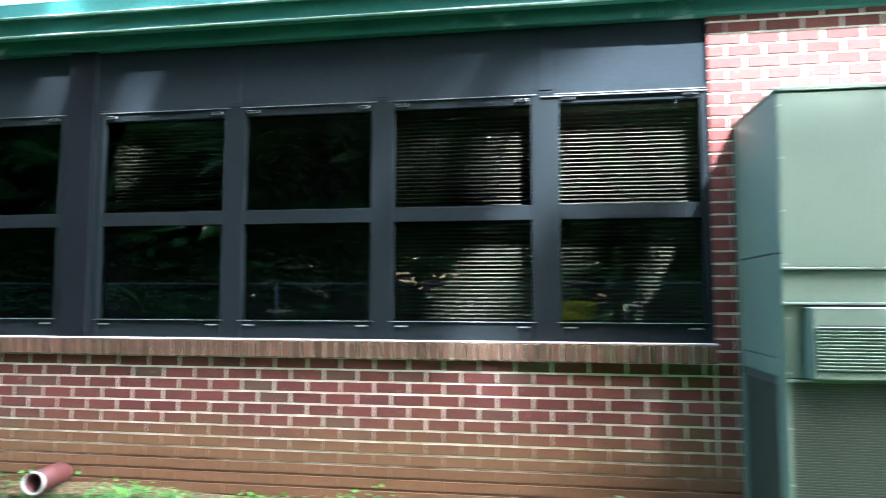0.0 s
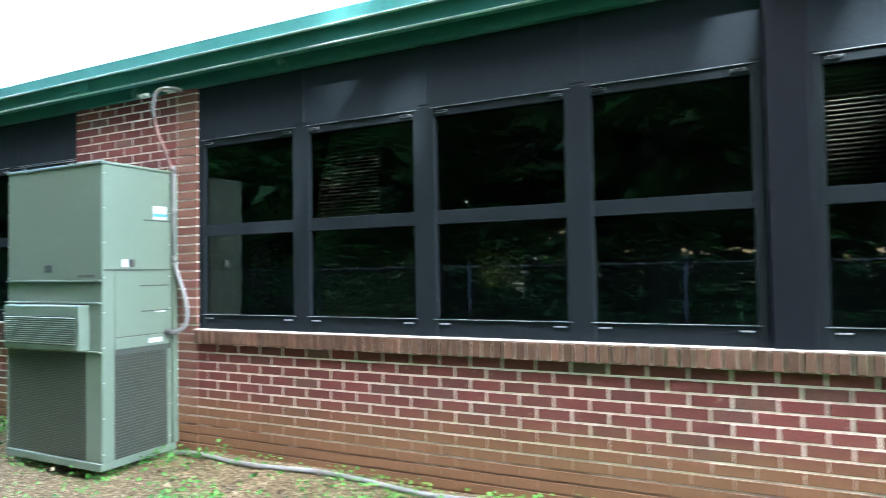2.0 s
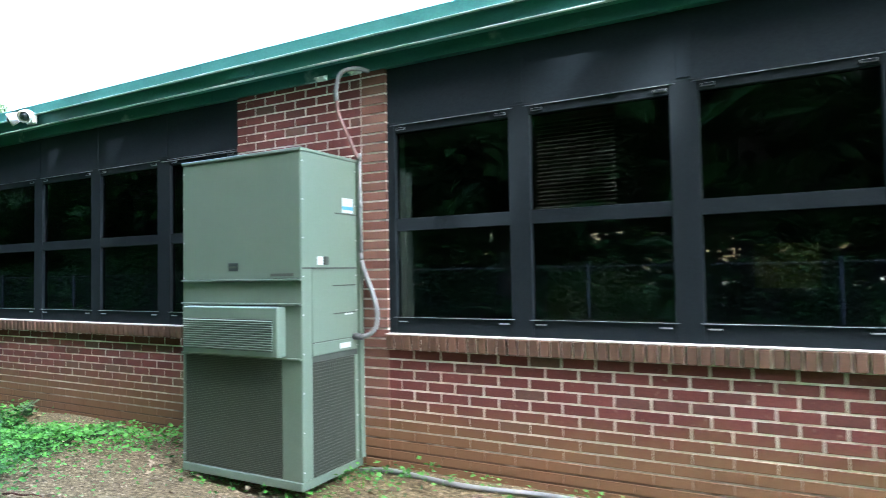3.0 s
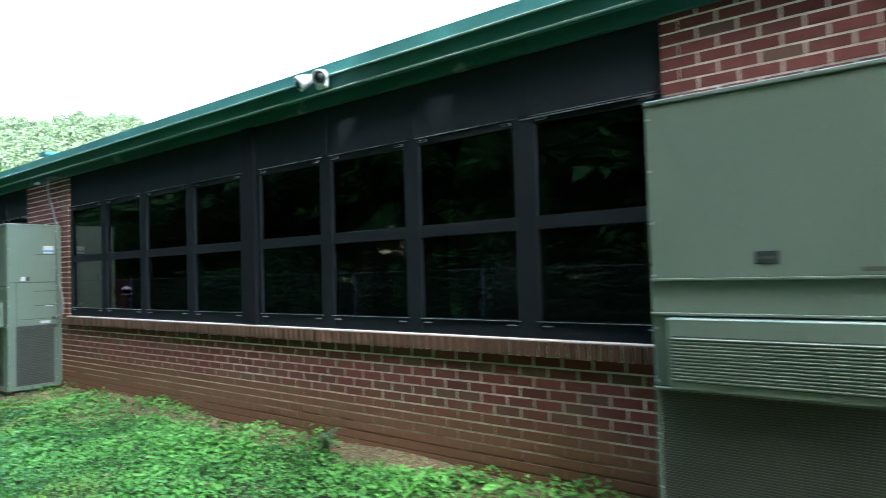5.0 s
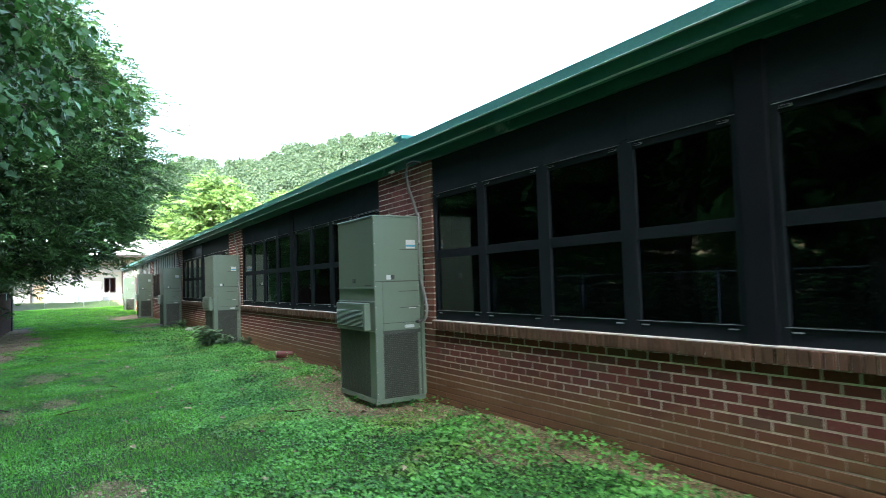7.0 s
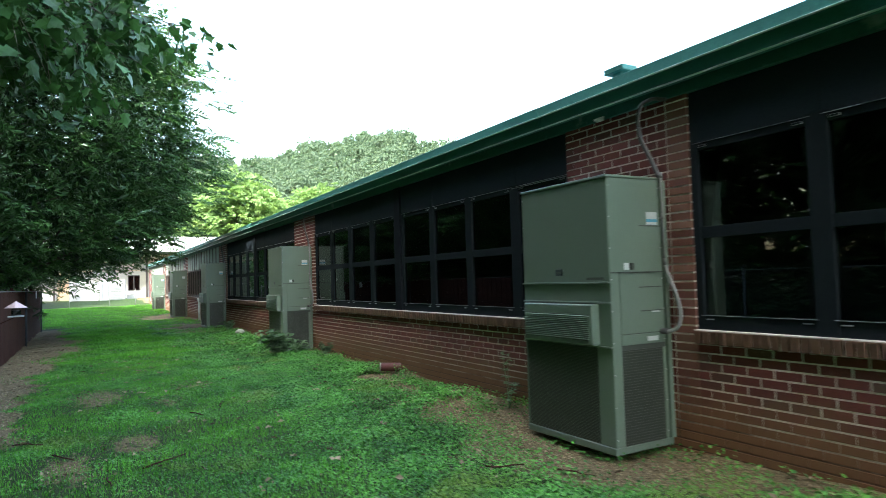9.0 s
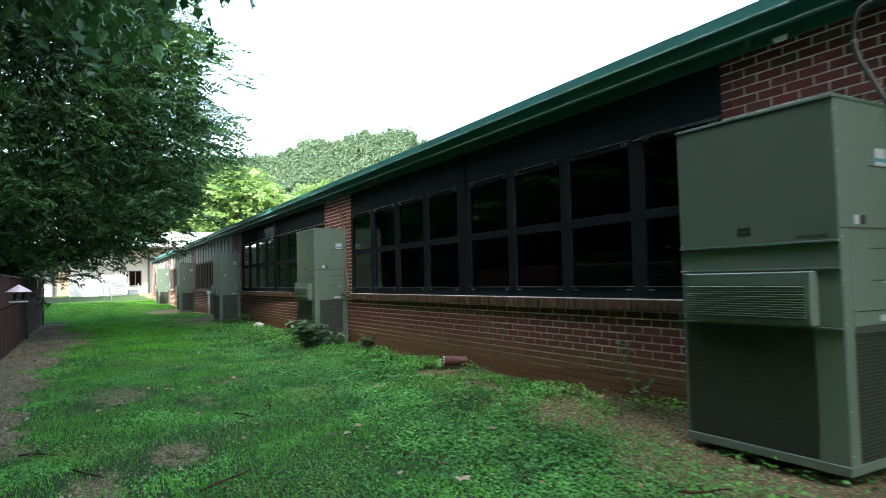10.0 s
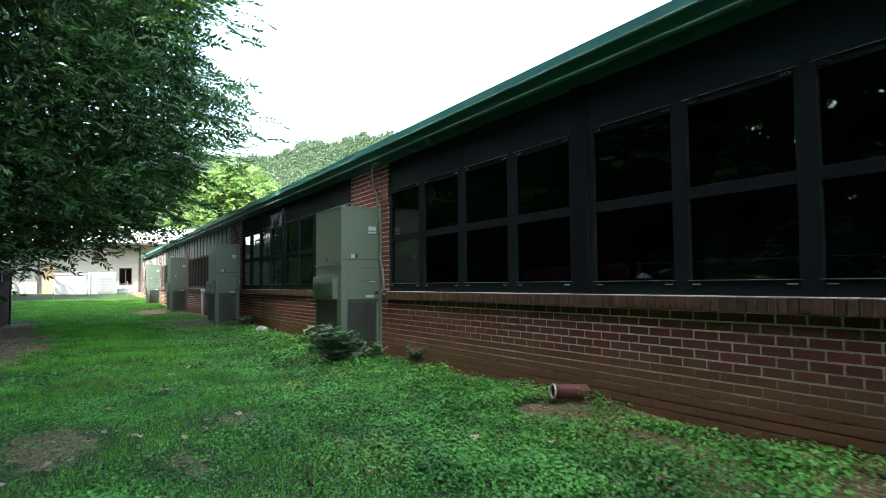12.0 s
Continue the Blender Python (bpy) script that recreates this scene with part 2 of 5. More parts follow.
def ground_material():
    """Brown soil with crumbs and dry bits; thin turf, darkened as shade under the blades, over it further along the
    lawn.
    """
    m, t, b = material("lawn_soil", 0.95, spec=0.15)
    p = place_of(t)
    fine = noise_of(t, p, 38, 6.0, 0.7)
    soil = ramp(t, fine, [(0.32, (0.032, 0.023, 0.011)), (0.48, (0.095, 0.070, 0.034)), (0.6, (0.19, 0.145, 0.078)), (0.72, (0.38, 0.32, 0.19))])
    # Near-black green: shade between blades and leaves painted into the turf.
    shaded_turf = ramp(t, fine, [(0.3, (0.005, 0.013, 0.003)), (0.7, (0.018, 0.052, 0.008))])
    sep = t.nodes.new("ShaderNodeSeparateXYZ")
    t.links.new(p, sep.inputs[0])
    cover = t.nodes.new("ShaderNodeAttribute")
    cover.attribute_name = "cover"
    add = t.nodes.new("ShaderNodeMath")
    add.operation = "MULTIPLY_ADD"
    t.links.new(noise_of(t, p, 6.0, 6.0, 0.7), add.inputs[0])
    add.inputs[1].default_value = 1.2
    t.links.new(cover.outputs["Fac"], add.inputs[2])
    col = mixed(t, ramp(t, add.outputs[0], [(0.85, (0, 0, 0)), (1.0, (0.9, 0.9, 0.9))]), soil, shaded_turf)
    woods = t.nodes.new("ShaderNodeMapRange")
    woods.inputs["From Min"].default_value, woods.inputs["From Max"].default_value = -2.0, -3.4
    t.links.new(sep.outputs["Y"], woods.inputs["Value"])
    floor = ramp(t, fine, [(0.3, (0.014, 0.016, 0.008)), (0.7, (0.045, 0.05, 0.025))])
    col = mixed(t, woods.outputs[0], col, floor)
    t.links.new(col, b.inputs["Base Color"])
    bumped(t, b, fine, 0.8, 0.02)
    return m


SOIL = ground_material()


# ---------------------------------------------------------------- mesh helpers
def part(name, bm, mat, parent=None, label=""):
    """One mesh object from a bmesh or a ready mesh, under its thing."""
    if isinstance(bm, bmesh.types.BMesh):
        me = bpy.data.meshes.new(name)
        bmesh.ops.recalc_face_normals(bm, faces=bm.faces)
        bm.to_mesh(me)
        bm.free()
    else:
        me = bm
    if mat is not None and not me.materials:
        me.materials.append(mat)
    ob = new(name, me)
    if parent is not None:
        ob.parent = parent
    if label:
        ob["label"] = label
    return ob


def thing(name, at=(0, 0, 0), label="", category="", group="", kind=""):
    ob = new(name)
    ob.location = at
    ob.empty_display_size = 0.1
    return tagged(ob, label, category, group, kind)


def block(bm, x0, x1, y0, y1, z0, z1, bevel=0.0):
    v = [bm.verts.new((x, y, z)) for x in (x0, x1) for y in (y0, y1) for z in (z0, z1)]
    fs = [bm.faces.new([v[i] for i in q]) for q in ((0, 1, 3, 2), (4, 6, 7, 5), (0, 4, 5, 1), (2, 3, 7, 6), (0, 2, 6, 4), (1, 5, 7, 3))]
    if bevel:
        es = list({e for f in fs for e in f.edges})
        bmesh.ops.bevel(bm, geom=es, offset=bevel, segments=1, affect="EDGES")
    return bm


def boxed(x0, x1, y0, y1, z0, z1, bevel=0.0):
    return block(bmesh.new(), min(x0, x1), max(x0, x1), min(y0, y1), max(y0, y1), min(z0, z1), max(z0, z1), bevel)


def tube(points, radius, sides=10, taper=None):
    """A round tube through points; taper: radius at the far end."""
    bm = bmesh.new()
    pts = [Vector(p) for p in points]
    rings = []
    side = None
    for i, p in enumerate(pts):
        d = (pts[min(i + 1, len(pts) - 1)] - pts[max(i - 1, 0)]).normalized()
        if side is None:
            side = d.orthogonal().normalized()
        side = (side - d * side.dot(d)).normalized()
        other = d.cross(side)
        r = radius if taper is None else radius + (taper - radius) * i / (len(pts) - 1)
        rings.append([bm.verts.new(p + (side * math.cos(a) + other * math.sin(a)) * r) for a in (2 * math.pi * k / sides for k in range(sides))])
    for a, b in zip(rings, rings[1:]):
        for k in range(sides):
            f = bm.faces.new((a[k], a[(k + 1) % sides], b[(k + 1) % sides], b[k]))
            f.smooth = True
    bm.faces.new(rings[0][::-1])
    bm.faces.new(rings[-1])
    return bm


def smooth_path(points, steps=6):
    """Catmull-Rom curve through points."""
    p = [Vector(q) for q in points]
    p = [2 * p[0] - p[1]] + p + [2 * p[-1] - p[-2]]
    out = []
    for i in range(1, len(p) - 2):
        for k in range(steps):
            s = k / steps
            a, b, c, d = p[i - 1], p[i], p[i + 1], p[i + 2]
            out.append(0.5 * (2 * b + (c - a) * s + (2 * a - 5 * b + 4 * c - d) * s * s + (3 * b - a - 3 * c + d) * s ** 3))
    return out + [p[-2]]


def quads_mesh(name, verts, faces, mat):
    me = bpy.data.meshes.new(name)
    me.from_pydata(verts.tolist() if isinstance(verts, np.ndarray) else verts, [], faces.tolist() if isinstance(faces, np.ndarray) else faces)
    me.materials.append(mat)
    return me


def leaf_quads(rng, centres, along, normal, length, width, fold=0.25):
    """Pointed leaves of two triangles each side of a midrib: places, midrib ways, facing ways, sizes."""
    along = along / np.linalg.norm(along, axis=1, keepdims=True)
    side = np.cross(along, normal)
    side /= np.linalg.norm(side, axis=1, keepdims=True) + 1e-9
    up = np.cross(side, along)
    L, W = length[:, None], width[:, None]
    base, tip = centres, centres + along * L
    mid = centres + along * L * 0.45
    a, b = mid + side * W / 2 + up * W * fold, mid - side * W / 2 + up * W * fold
    n = len(centres)
    verts = np.stack([base, a, tip, b], 1).reshape(-1, 3)
    i = np.arange(n)[:, None] * 4
    faces = np.concatenate([np.concatenate([i, i + 1, i + 2], 1), np.concatenate([i, i + 2, i + 3], 1)], 0)
    return verts, faces


# ---------------------------------------------------------------- plan of the building
WALL = 3.62            # brick face
BAY, PIER = 9.2, 1.42  # from pier to pier; width of a pier
PIER_L = 0.95          # left edge of the pier at the start
COURSE, BRICK_L, JOINT = 0.0677, 0.2032, 0.0115
SILL_TOP, SILL_FOOT = 0.97, 0.865
EAVE = 2.795           # lower edge of the fascia
BAYS = range(-1, 7)


def bay_ends(k):
    return PIER_L - BAY * (k + 1) + PIER, PIER_L - BAY * k


def brick_mesh(name, length, height, mat, depth=0.03):
    """A brick with worn, chamfered front edges, its front face on y = 0."""
    c, l, h = 0.002, length / 2, height / 2
    v = [(sx * l, depth, sz * h) for sx, sz in ((-1, -1), (1, -1), (1, 1), (-1, 1))]
    v += [(sx * l, c, sz * h) for sx, sz in ((-1, -1), (1, -1), (1, 1), (-1, 1))]
    v += [(sx * (l - c), 0, sz * (h - c)) for sx, sz in ((-1, -1), (1, -1), (1, 1), (-1, 1))]
    f = []
    for o in (0, 4):
        for k in range(4):
            f.append((o + k, o + (k + 1) % 4, o + 4 + (k + 1) % 4, o + 4 + k))
    f.append((8, 9, 10, 11))
    return quads_mesh(name, v, f, mat)


def course_row(x0, x1, odd):
    """Lengths and middles of the bricks of one course between two ends."""
    out, x = [], x0
    if odd:
        out.append((x + BRICK_L / 4 - JOINT / 4, BRICK_L / 2 - JOINT / 2))
        x += BRICK_L / 2
    while x < x1 - 0.03:
        w = min(BRICK_L, x1 - x) - JOINT
        if w > 0.02:
            out.append((x + w / 2, w))
        x += BRICK_L
    return out


BRICK_SHAPES = {}


def lay(parent, mat, cx, cz, length, height, rng, proud=0.0):
    key = (mat.name, round(length, 2), round(height, 3))
    if key not in BRICK_SHAPES:
        BRICK_SHAPES[key] = brick_mesh("brick", length, height, mat)
    ob = part("brick", BRICK_SHAPES[key], None, parent)
    ob.location = (cx, WALL - proud - rng.uniform(0, 0.003), cz + rng.uniform(-0.001, 0.001))
    ob.rotation_euler = (0, rng.uniform(-0.006, 0.006), rng.uniform(-0.008, 0.008))


def joined_bricks(name, parent, mat, rows, height):
    verts, faces = [], []
    for cx, cz, length, dy in rows:
        c, l, h, o = 0.002, length / 2, height / 2, len(verts)
        ring = ((-1, -1), (1, -1), (1, 1), (-1, 1))
        verts += [(cx + a * l, WALL + 0.03, cz + b * h) for a, b in ring]
        verts += [(cx + a * l, WALL + c - dy, cz + b * h) for a, b in ring]
        verts += [(cx + a * (l - c), WALL - dy, cz + b * (h - c)) for a, b in ring]
        for s in (0, 4):
            for k in range(4):
                faces.append((o + s + k, o + s + (k + 1) % 4, o + s + 4 + (k + 1) % 4, o + s + 4 + k))
        faces.append((o + 8, o + 9, o + 10, o + 11))
    ob = part(name, quads_mesh(name, verts, faces, mat), None, parent)
    ob["kind"] = "stuff"
    return ob


# ---------------------------------------------------------------- ground
def ground_height(x, y):
    rise = 0.05 * np.clip((y - 2.0) / 1.6, 0, 1) + 0.02
    lumps = 0.018 * np.sin(x * 1.7 + 0.6 * np.sin(y * 2.1)) * np.sin(y * 1.9 + 0.4) + 0.012 * np.sin(x * 4.1 + y * 3.3)
    far = 0.5 * np.clip((-45 - x) / 33, 0, 1)
    hollow = 0.0
    for k in range(-1, 6):
        hollow = hollow + 0.085 * np.exp(-((x + 7.6 + 9.2 * k) / 0.72) ** 4 - ((y - 3.4) / 0.55) ** 4)
    return rise + lumps + far - hollow


BARE = [(-7.6, 2.5, 2.3, 0.95), (-16.9, 3.05, 2.5, 0.72), (-26.0, 3.2, 1.0, 0.5), (-35.6, 2.7, 2.8, 1.1), (-44.6, 2.7, 2.6, 1.1), (-31.0, -1.2, 3.2, 0.7), (-22.2, 0.9, 0.5, 0.3), (-22.1, -0.35, 0.6, 0.35), (-21.2, 0.4, 0.45, 0.25), (-19.0, 0.0, 0.5, 0.25), (-20.0, 3.05, 0.42, 0.16), (-18.4, -0.5, 0.5, 0.3), (-14.6, 0.3, 0.5, 0.3), (-12.9, 3.38, 1.6, 0.2), (-5.8, 3.2, 1.0, 0.3), (-21.0, 3.1, 0.55, 0.28)]


def wobble(x, y):
    return 0.5 + 0.22 * np.sin(2.3 * x + 1.7 * np.sin(1.9 * y)) + 0.18 * np.sin(3.1 * y + 2.1 * np.sin(2.7 * x + 1)) + 0.10 * np.sin(7.3 * x + 5.1 * y)


def bareness(x, y):
    """1 on open soil, 0 under full cover."""
    w = wobble(x, y)
    b = np.zeros_like(x)
    for cx, cy, rx, ry in BARE:
        d = np.sqrt(((x - cx) / rx) ** 2 + ((y - cy) / ry) ** 2)
        b = np.maximum(b, np.clip(1.5 - d - 0.9 * (w - 0.5), 0, 1) * (1.0 if rx > 0.9 or cy > 2 else 0.62))
    b = np.maximum(b, np.clip((y - 3.33 + 0.35 * (w - 0.5)) / 0.12, 0, 1))
    b = np.maximum(b, np.clip((-0.95 - y + 0.7 * (w - 0.5)) / 0.25, 0, 1) * np.clip((-18.6 - x) / 1.6, 0, 1) * (x > -40))
    return b


def make_ground():
    fx = np.concatenate([[-3000, -900, -400, -200, -120], np.arange(-80, -36, 1.0), np.arange(-36, 6, 0.16), [8, 14, 30, 80, 300, 3000]])
    fy = np.concatenate([[-3000, -600, -150, -60, -30, -18, -12, -8, -6], np.arange(-5, 3.9, 0.16), [4.5, 12, 30, 80, 200, 600, 3000]])
    X, Y = np.meshgrid(fx, fy, indexing="ij")
    Z = np.where((X > 90) | (np.abs(Y) > 40), 0.0, ground_height(X, Y))
    verts = np.stack([X, Y, Z], -1).reshape(-1, 3)
    nx, ny = len(fx), len(fy)
    i = (np.arange(nx - 1)[:, None] * ny + np.arange(ny - 1)[None, :]).reshape(-1, 1)
    faces = np.concatenate([i, i + ny, i + ny + 1, i + 1], 1)
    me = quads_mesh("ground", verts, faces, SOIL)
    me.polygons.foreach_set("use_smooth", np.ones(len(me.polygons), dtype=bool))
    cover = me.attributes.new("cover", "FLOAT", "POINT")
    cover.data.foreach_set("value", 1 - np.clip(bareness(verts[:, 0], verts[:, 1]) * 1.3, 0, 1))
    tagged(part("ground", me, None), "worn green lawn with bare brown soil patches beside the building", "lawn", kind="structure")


make_ground()


# ---------------------------------------------------------------- building shell
def make_shell():
    left, right = bay_ends(6)[0] - PIER, bay_ends(-1)[1] + PIER
    for k in BAYS:
        x0, x1 = bay_ends(k)
        w = part("wall_%d" % (k + 2), boxed(x0, x1, WALL + 0.0026, WALL + 0.25, -0.3, SILL_FOOT - 0.004), MORTAR)
        tagged(w, "red brick wall under the windows, clay-stained at its foot", "brick wall", kind="structure")
    end = part("wall_end", boxed(left - 0.25, left, WALL, WALL + 11, -0.3, 3.0), BRICK)
    tagged(end, "brick end wall of the long building", "brick wall", kind="structure")
    back = part("wall_back", boxed(left, right, WALL + 10.8, WALL + 11, -0.3, 3.0), ROOM)
    tagged(back, "plain inner back wall of the dark rooms", "wall", kind="structure")
    side = part("wall_near", boxed(right, right + 0.25, WALL, WALL + 11, -0.3, 3.0), BRICK)
    tagged(side, "brick end wall of the long building", "brick wall", kind="structure")
    floor_ob = part("floor", boxed(left, right, WALL + 0.25, WALL + 10.8, -0.05, 0.1), ROOM)
    tagged(floor_ob, "dim floor inside the dark rooms", "floor", kind="structure")
    ceil = part("ceiling", boxed(left, right, WALL + 0.13, WALL + 10.8, 2.78, 2.84), ROOM)
    tagged(ceil, "plain ceiling of the dark rooms", "ceiling", kind="structure")
    roof = bmesh.new()
    prof = [(WALL - 0.10, 3.078), (WALL + 5.5, 3.30), (WALL + 11.2, 3.086), (WALL + 11.2, 2.86), (WALL - 0.02, 2.86)]
    ends = [[roof.verts.new((x, y, z)) for y, z in prof] for x in (left - 0.3, right + 0.3)]
    for a in range(len(prof)):
        b = (a + 1) % len(prof)
        roof.faces.new((ends[0][a], ends[0][b], ends[1][b], ends[1][a]))
    roof.faces.new(ends[0])
    roof.faces.new(ends[1][::-1])
    tagged(part("roof", roof, ROOFING), "low green metal roof of the long building", "roof", kind="structure")
    # eaves: three stepped strips with turned lower lips, in sheets that overlap at each pier
    for name, mat, y, z0, z1, lip in (("fascia_board", GREEN_OLD, WALL - 0.035, EAVE, 2.905, False), ("fascia_trim", GREEN_TRIM, WALL - 0.105, 2.885, 3.005, True), ("roof_edge_trim", GREEN_TRIM, WALL - 0.145, 2.990, 3.086, True)):
        run = thing(name, label={"fascia_board": "peeling dark green painted board under the eaves", "fascia_trim": "green metal fascia trim along the eaves", "roof_edge_trim": "green metal roof edge with a turned drip lip"}[name], category="fascia", kind="structure")
        for k in range(-1, 7):
            a, b = PIER_L - BAY * (k + 1) - 0.25, PIER_L - BAY * k - 0.25
            bow = 0.004 * math.sin(k * 2.3)
            bm = boxed(a + 0.002, b - 0.002, y + bow, y + 0.12 + bow, z0, z1, 0.003)
            part("strip", bm, mat, run)
            if lip:
                part("lip", boxed(a + 0.002, b - 0.002, y - 0.020 + bow, y + bow + 0.004, z0 - 0.009, z0 - 0.001, 0.001), TRIM_EDGE, run, "pale worn drip lip")
        if name == "fascia_trim":
            part("patch", boxed(-8.25, -7.95, y - 0.022, y - 0.001, 2.91, 3.0, 0.004), GREEN_TRIM, run, "raised overlapping sheet end")


make_shell()


# ---------------------------------------------------------------- windows
PANES = [(-6.77, -5.93), (-5.79, -4.97), (-4.82, -4.00), (-3.85, -3.05), (-2.74, -1.92), (-1.78, -0.98), (-0.84, -0.03), (0.13, 0.905)]


def make_window(k):
    x0, x1 = bay_ends(k)
    o = -BAY * k
    y = WALL + 0.018
    near = k in (0, 1, 2)
    win = thing("window_%d" % (k + 2), (0, 0, 0), "wide dark-framed window wall with eight black panes under charcoal panels", "window", kind="structure")
    part("panel", boxed(x0, x1, y, y + 0.05, 2.395, EAVE + 0.08), PANEL, win, "flat charcoal panel above the panes")
    part("bottom_rail", boxed(x0, x1, y, y + 0.06, SILL_TOP - 0.01, 1.078, 0.002), FRAME, win)
    part("middle_rail", boxed(x0, x1, y, y + 0.06, 1.665, 1.75, 0.002), FRAME, win)
    part("top_rail", boxed(x0, x1, y, y + 0.06, 2.338, 2.392, 0.002), FRAME, win)
    edges = [x0 - o] + [v for p in PANES for v in p] + [x1 - o]
    for i in range(9):
        a, b = edges[2 * i] + o, edges[2 * i + 1] + o
        if i == 4:
            part("post", boxed(a + 0.06, b - 0.06, y - 0.030, y + 0.058, SILL_TOP, EAVE + 0.02, 0.004), POST, win, "wide black post")
            part("mullion", boxed(a, a + 0.058, y - 0.006, y + 0.062, SILL_TOP, 2.41, 0.003), FRAME, win)
            part("mullion", boxed(b - 0.058, b, y - 0.006, y + 0.062, SILL_TOP, 2.41, 0.003), FRAME, win)
        else:
            part("mullion", boxed(a, b, y - 0.006, y + 0.062, SILL_TOP, 2.41, 0.003), FRAME, win)
            if 0 < i < 8:
                part("cover_strip", boxed(a + 0.04, b - 0.04, y - 0.005, y + 0.01, 2.42, EAVE + 0.02, 0.002), PANEL, win)
    for j, (a, b) in enumerate(PANES):
        a, b = a + o, b + o
        for z0, z1 in ((1.078, 1.665), (1.75, 2.338)):
            g = part("pane", boxed(a + 0.001, b - 0.001, y + 0.022, y + 0.028, z0 + 0.001, z1 - 0.001), GLASS, win, "black reflecting glass pane")
            g.visible_shadow = False
        part("bead", boxed(a - 0.02, b + 0.02, y - 0.012, y - 0.001, 1.0785, 1.082), BEAD, win, "thin bare metal edge")
        part("bead", boxed(a - 0.03, b + 0.03, y - 0.010, y - 0.001, 2.3915, 2.3945), BEAD, win, "thin bare metal edge")
        if j == 7:
            part("bead", boxed(a - 0.10, b + 0.03, y - 0.016, y - 0.001, 2.376, 2.380), BEAD, win, "thin bare metal edge")
        if near:
            for cx in (a + 0.05, b - 0.05):
                part("clip", boxed(cx - 0.032, cx + 0.032, y - 0.010, y - 0.001, 1.048, 1.056, 0.001), BEAD, win)
                clip = part("clip", boxed(cx - 0.034, cx + 0.034, y - 0.010, y - 0.001, 2.357, 2.373, 0.001), BEAD, win)
                part("clip_face", boxed(cx - 0.031, cx + 0.031, y - 0.012, y - 0.0105, 2.3595, 2.3705), FRAME, clip)
    return win


for bay in (-1, 0, 1, 2, 3):
    make_window(bay)


def make_far_window(k):
    """Bays further on: narrow lights between red-brown bars, pale panels above."""
    x0, x1 = bay_ends(k)
    y = WALL + 0.02
    win = thing("window_%d" % (k + 2), (0, 0, 0), "tall narrow windows with pale panels above and dark brown bars", "window", kind="structure")
    part("panel", boxed(x0, x1, y, y + 0.05, 2.12, EAVE + 0.08), PALE_PANEL, win, "faded pale green panel")
    part("bottom_rail", boxed(x0, x1, y, y + 0.06, SILL_TOP - 0.01, 1.07), RUST_FRAME, win)
    part("top_rail", boxed(x0, x1, y - 0.004, y + 0.06, 2.06, 2.118), RUST_FRAME, win)
    n = 12
    for i in range(n + 1):
        x = x0 + (x1 - x0) * i / n
        part("bar", boxed(x - 0.03, x + 0.03, y - 0.02, y + 0.062, SILL_TOP, EAVE + 0.01), RUST_FRAME, win)
        if i < n:
            g = part("pane", boxed(x + 0.031, x + (x1 - x0) / n - 0.031, y + 0.02, y + 0.026, 1.071, 2.059), GLASS, win, "dark reflecting glass pane")
            g.visible_shadow = False
    return win


for bay in (4, 5, 6):
    make_far_window(bay)


def make_blind(name, a, b, z0, z1, label):
    bl = thing(name, ((a + b) / 2, WALL + 0.12, z1), label, "blind")
    part("head_rail", boxed((a - b) / 2, (b - a) / 2, -0.02, 0.02, -0.03, 0.0), BLIND, bl)
    n = int((z1 - z0) / 0.024)
    shape = boxed((a - b) / 2, (b - a) / 2, -0.0125, 0.0125, -0.0007, 0.0007)
    me = None
    for i in range(n):
        if me is None:
            ob = part("slat", shape, BLIND, bl)
            me = ob.data
        else:
            ob = part("slat", me, None, bl)
        ob.location, ob.rotation_euler = (0, 0, -0.04 - i * 0.024), (0.5, 0, 0)


make_blind("window_blind", -0.86, 0.0, 1.10, 2.34, "half-closed cream venetian blind behind dark glass")
make_blind("window_blind", 0.10, 0.92, 1.10, 2.34, "half-closed cream venetian blind behind dark glass")
make_blind("window_blind", -2.72, -1.94, 1.78, 2.34, "raised cream venetian blind behind dark glass")
make_blind("window_blind", -5.78, -5.30, 1.78, 2.34, "raised cream venetian blind behind dark glass")
tagged(part("yellow_notice", boxed(0.135, 0.33, WALL + 0.055, WALL + 0.058, 1.095, 1.20), YELLOW), "bright yellow paper notice standing in the window corner", "notice")
tagged(part("olive_card", boxed(-4.58, -4.28, WALL + 0.066, WALL + 0.070, 1.27, 1.50), OLIVE_CARD), "yellow-green card hanging behind the dark pane", "card")
tagged(part("green_board", boxed(-5.72, -4.98, WALL + 0.085, WALL + 0.095, 0.98, 1.37), GREEN_CARD), "dark green board leaning behind the lower pane", "board")


def make_curtain():
    bm = bmesh.new()
    x, n = bay_ends(3)[0] + 0.10, 18
    pts = [(x + 0.028 * i, WALL + 0.10 + 0.018 * math.sin(i * 1.7)) for i in range(n)]
    low = [2.05 + 0.10 * math.sin(i * 0.35 + 1) for i in range(n)]
    top = [bm.verts.new((a, b, 2.33)) for a, b in pts]
    bot = [bm.verts.new((a, b, low[i])) for i, (a, b) in enumerate(pts)]
    for i in range(n - 1):
        bm.faces.new((top[i], top[i + 1], bot[i + 1], bot[i]))
    ob = part("curtain", bm, CURTAIN)
    mod = ob.modifiers.new("cloth", "SOLIDIFY")
    mod.thickness = 0.004
    tagged(ob, "short pale grey curtain bunched behind the window head", "curtain")


make_curtain()


# ---------------------------------------------------------------- wall-mounted cooling units
UNIT_W, UNIT_D, UNIT_H = 1.066, WALL - 3.0, 2.145


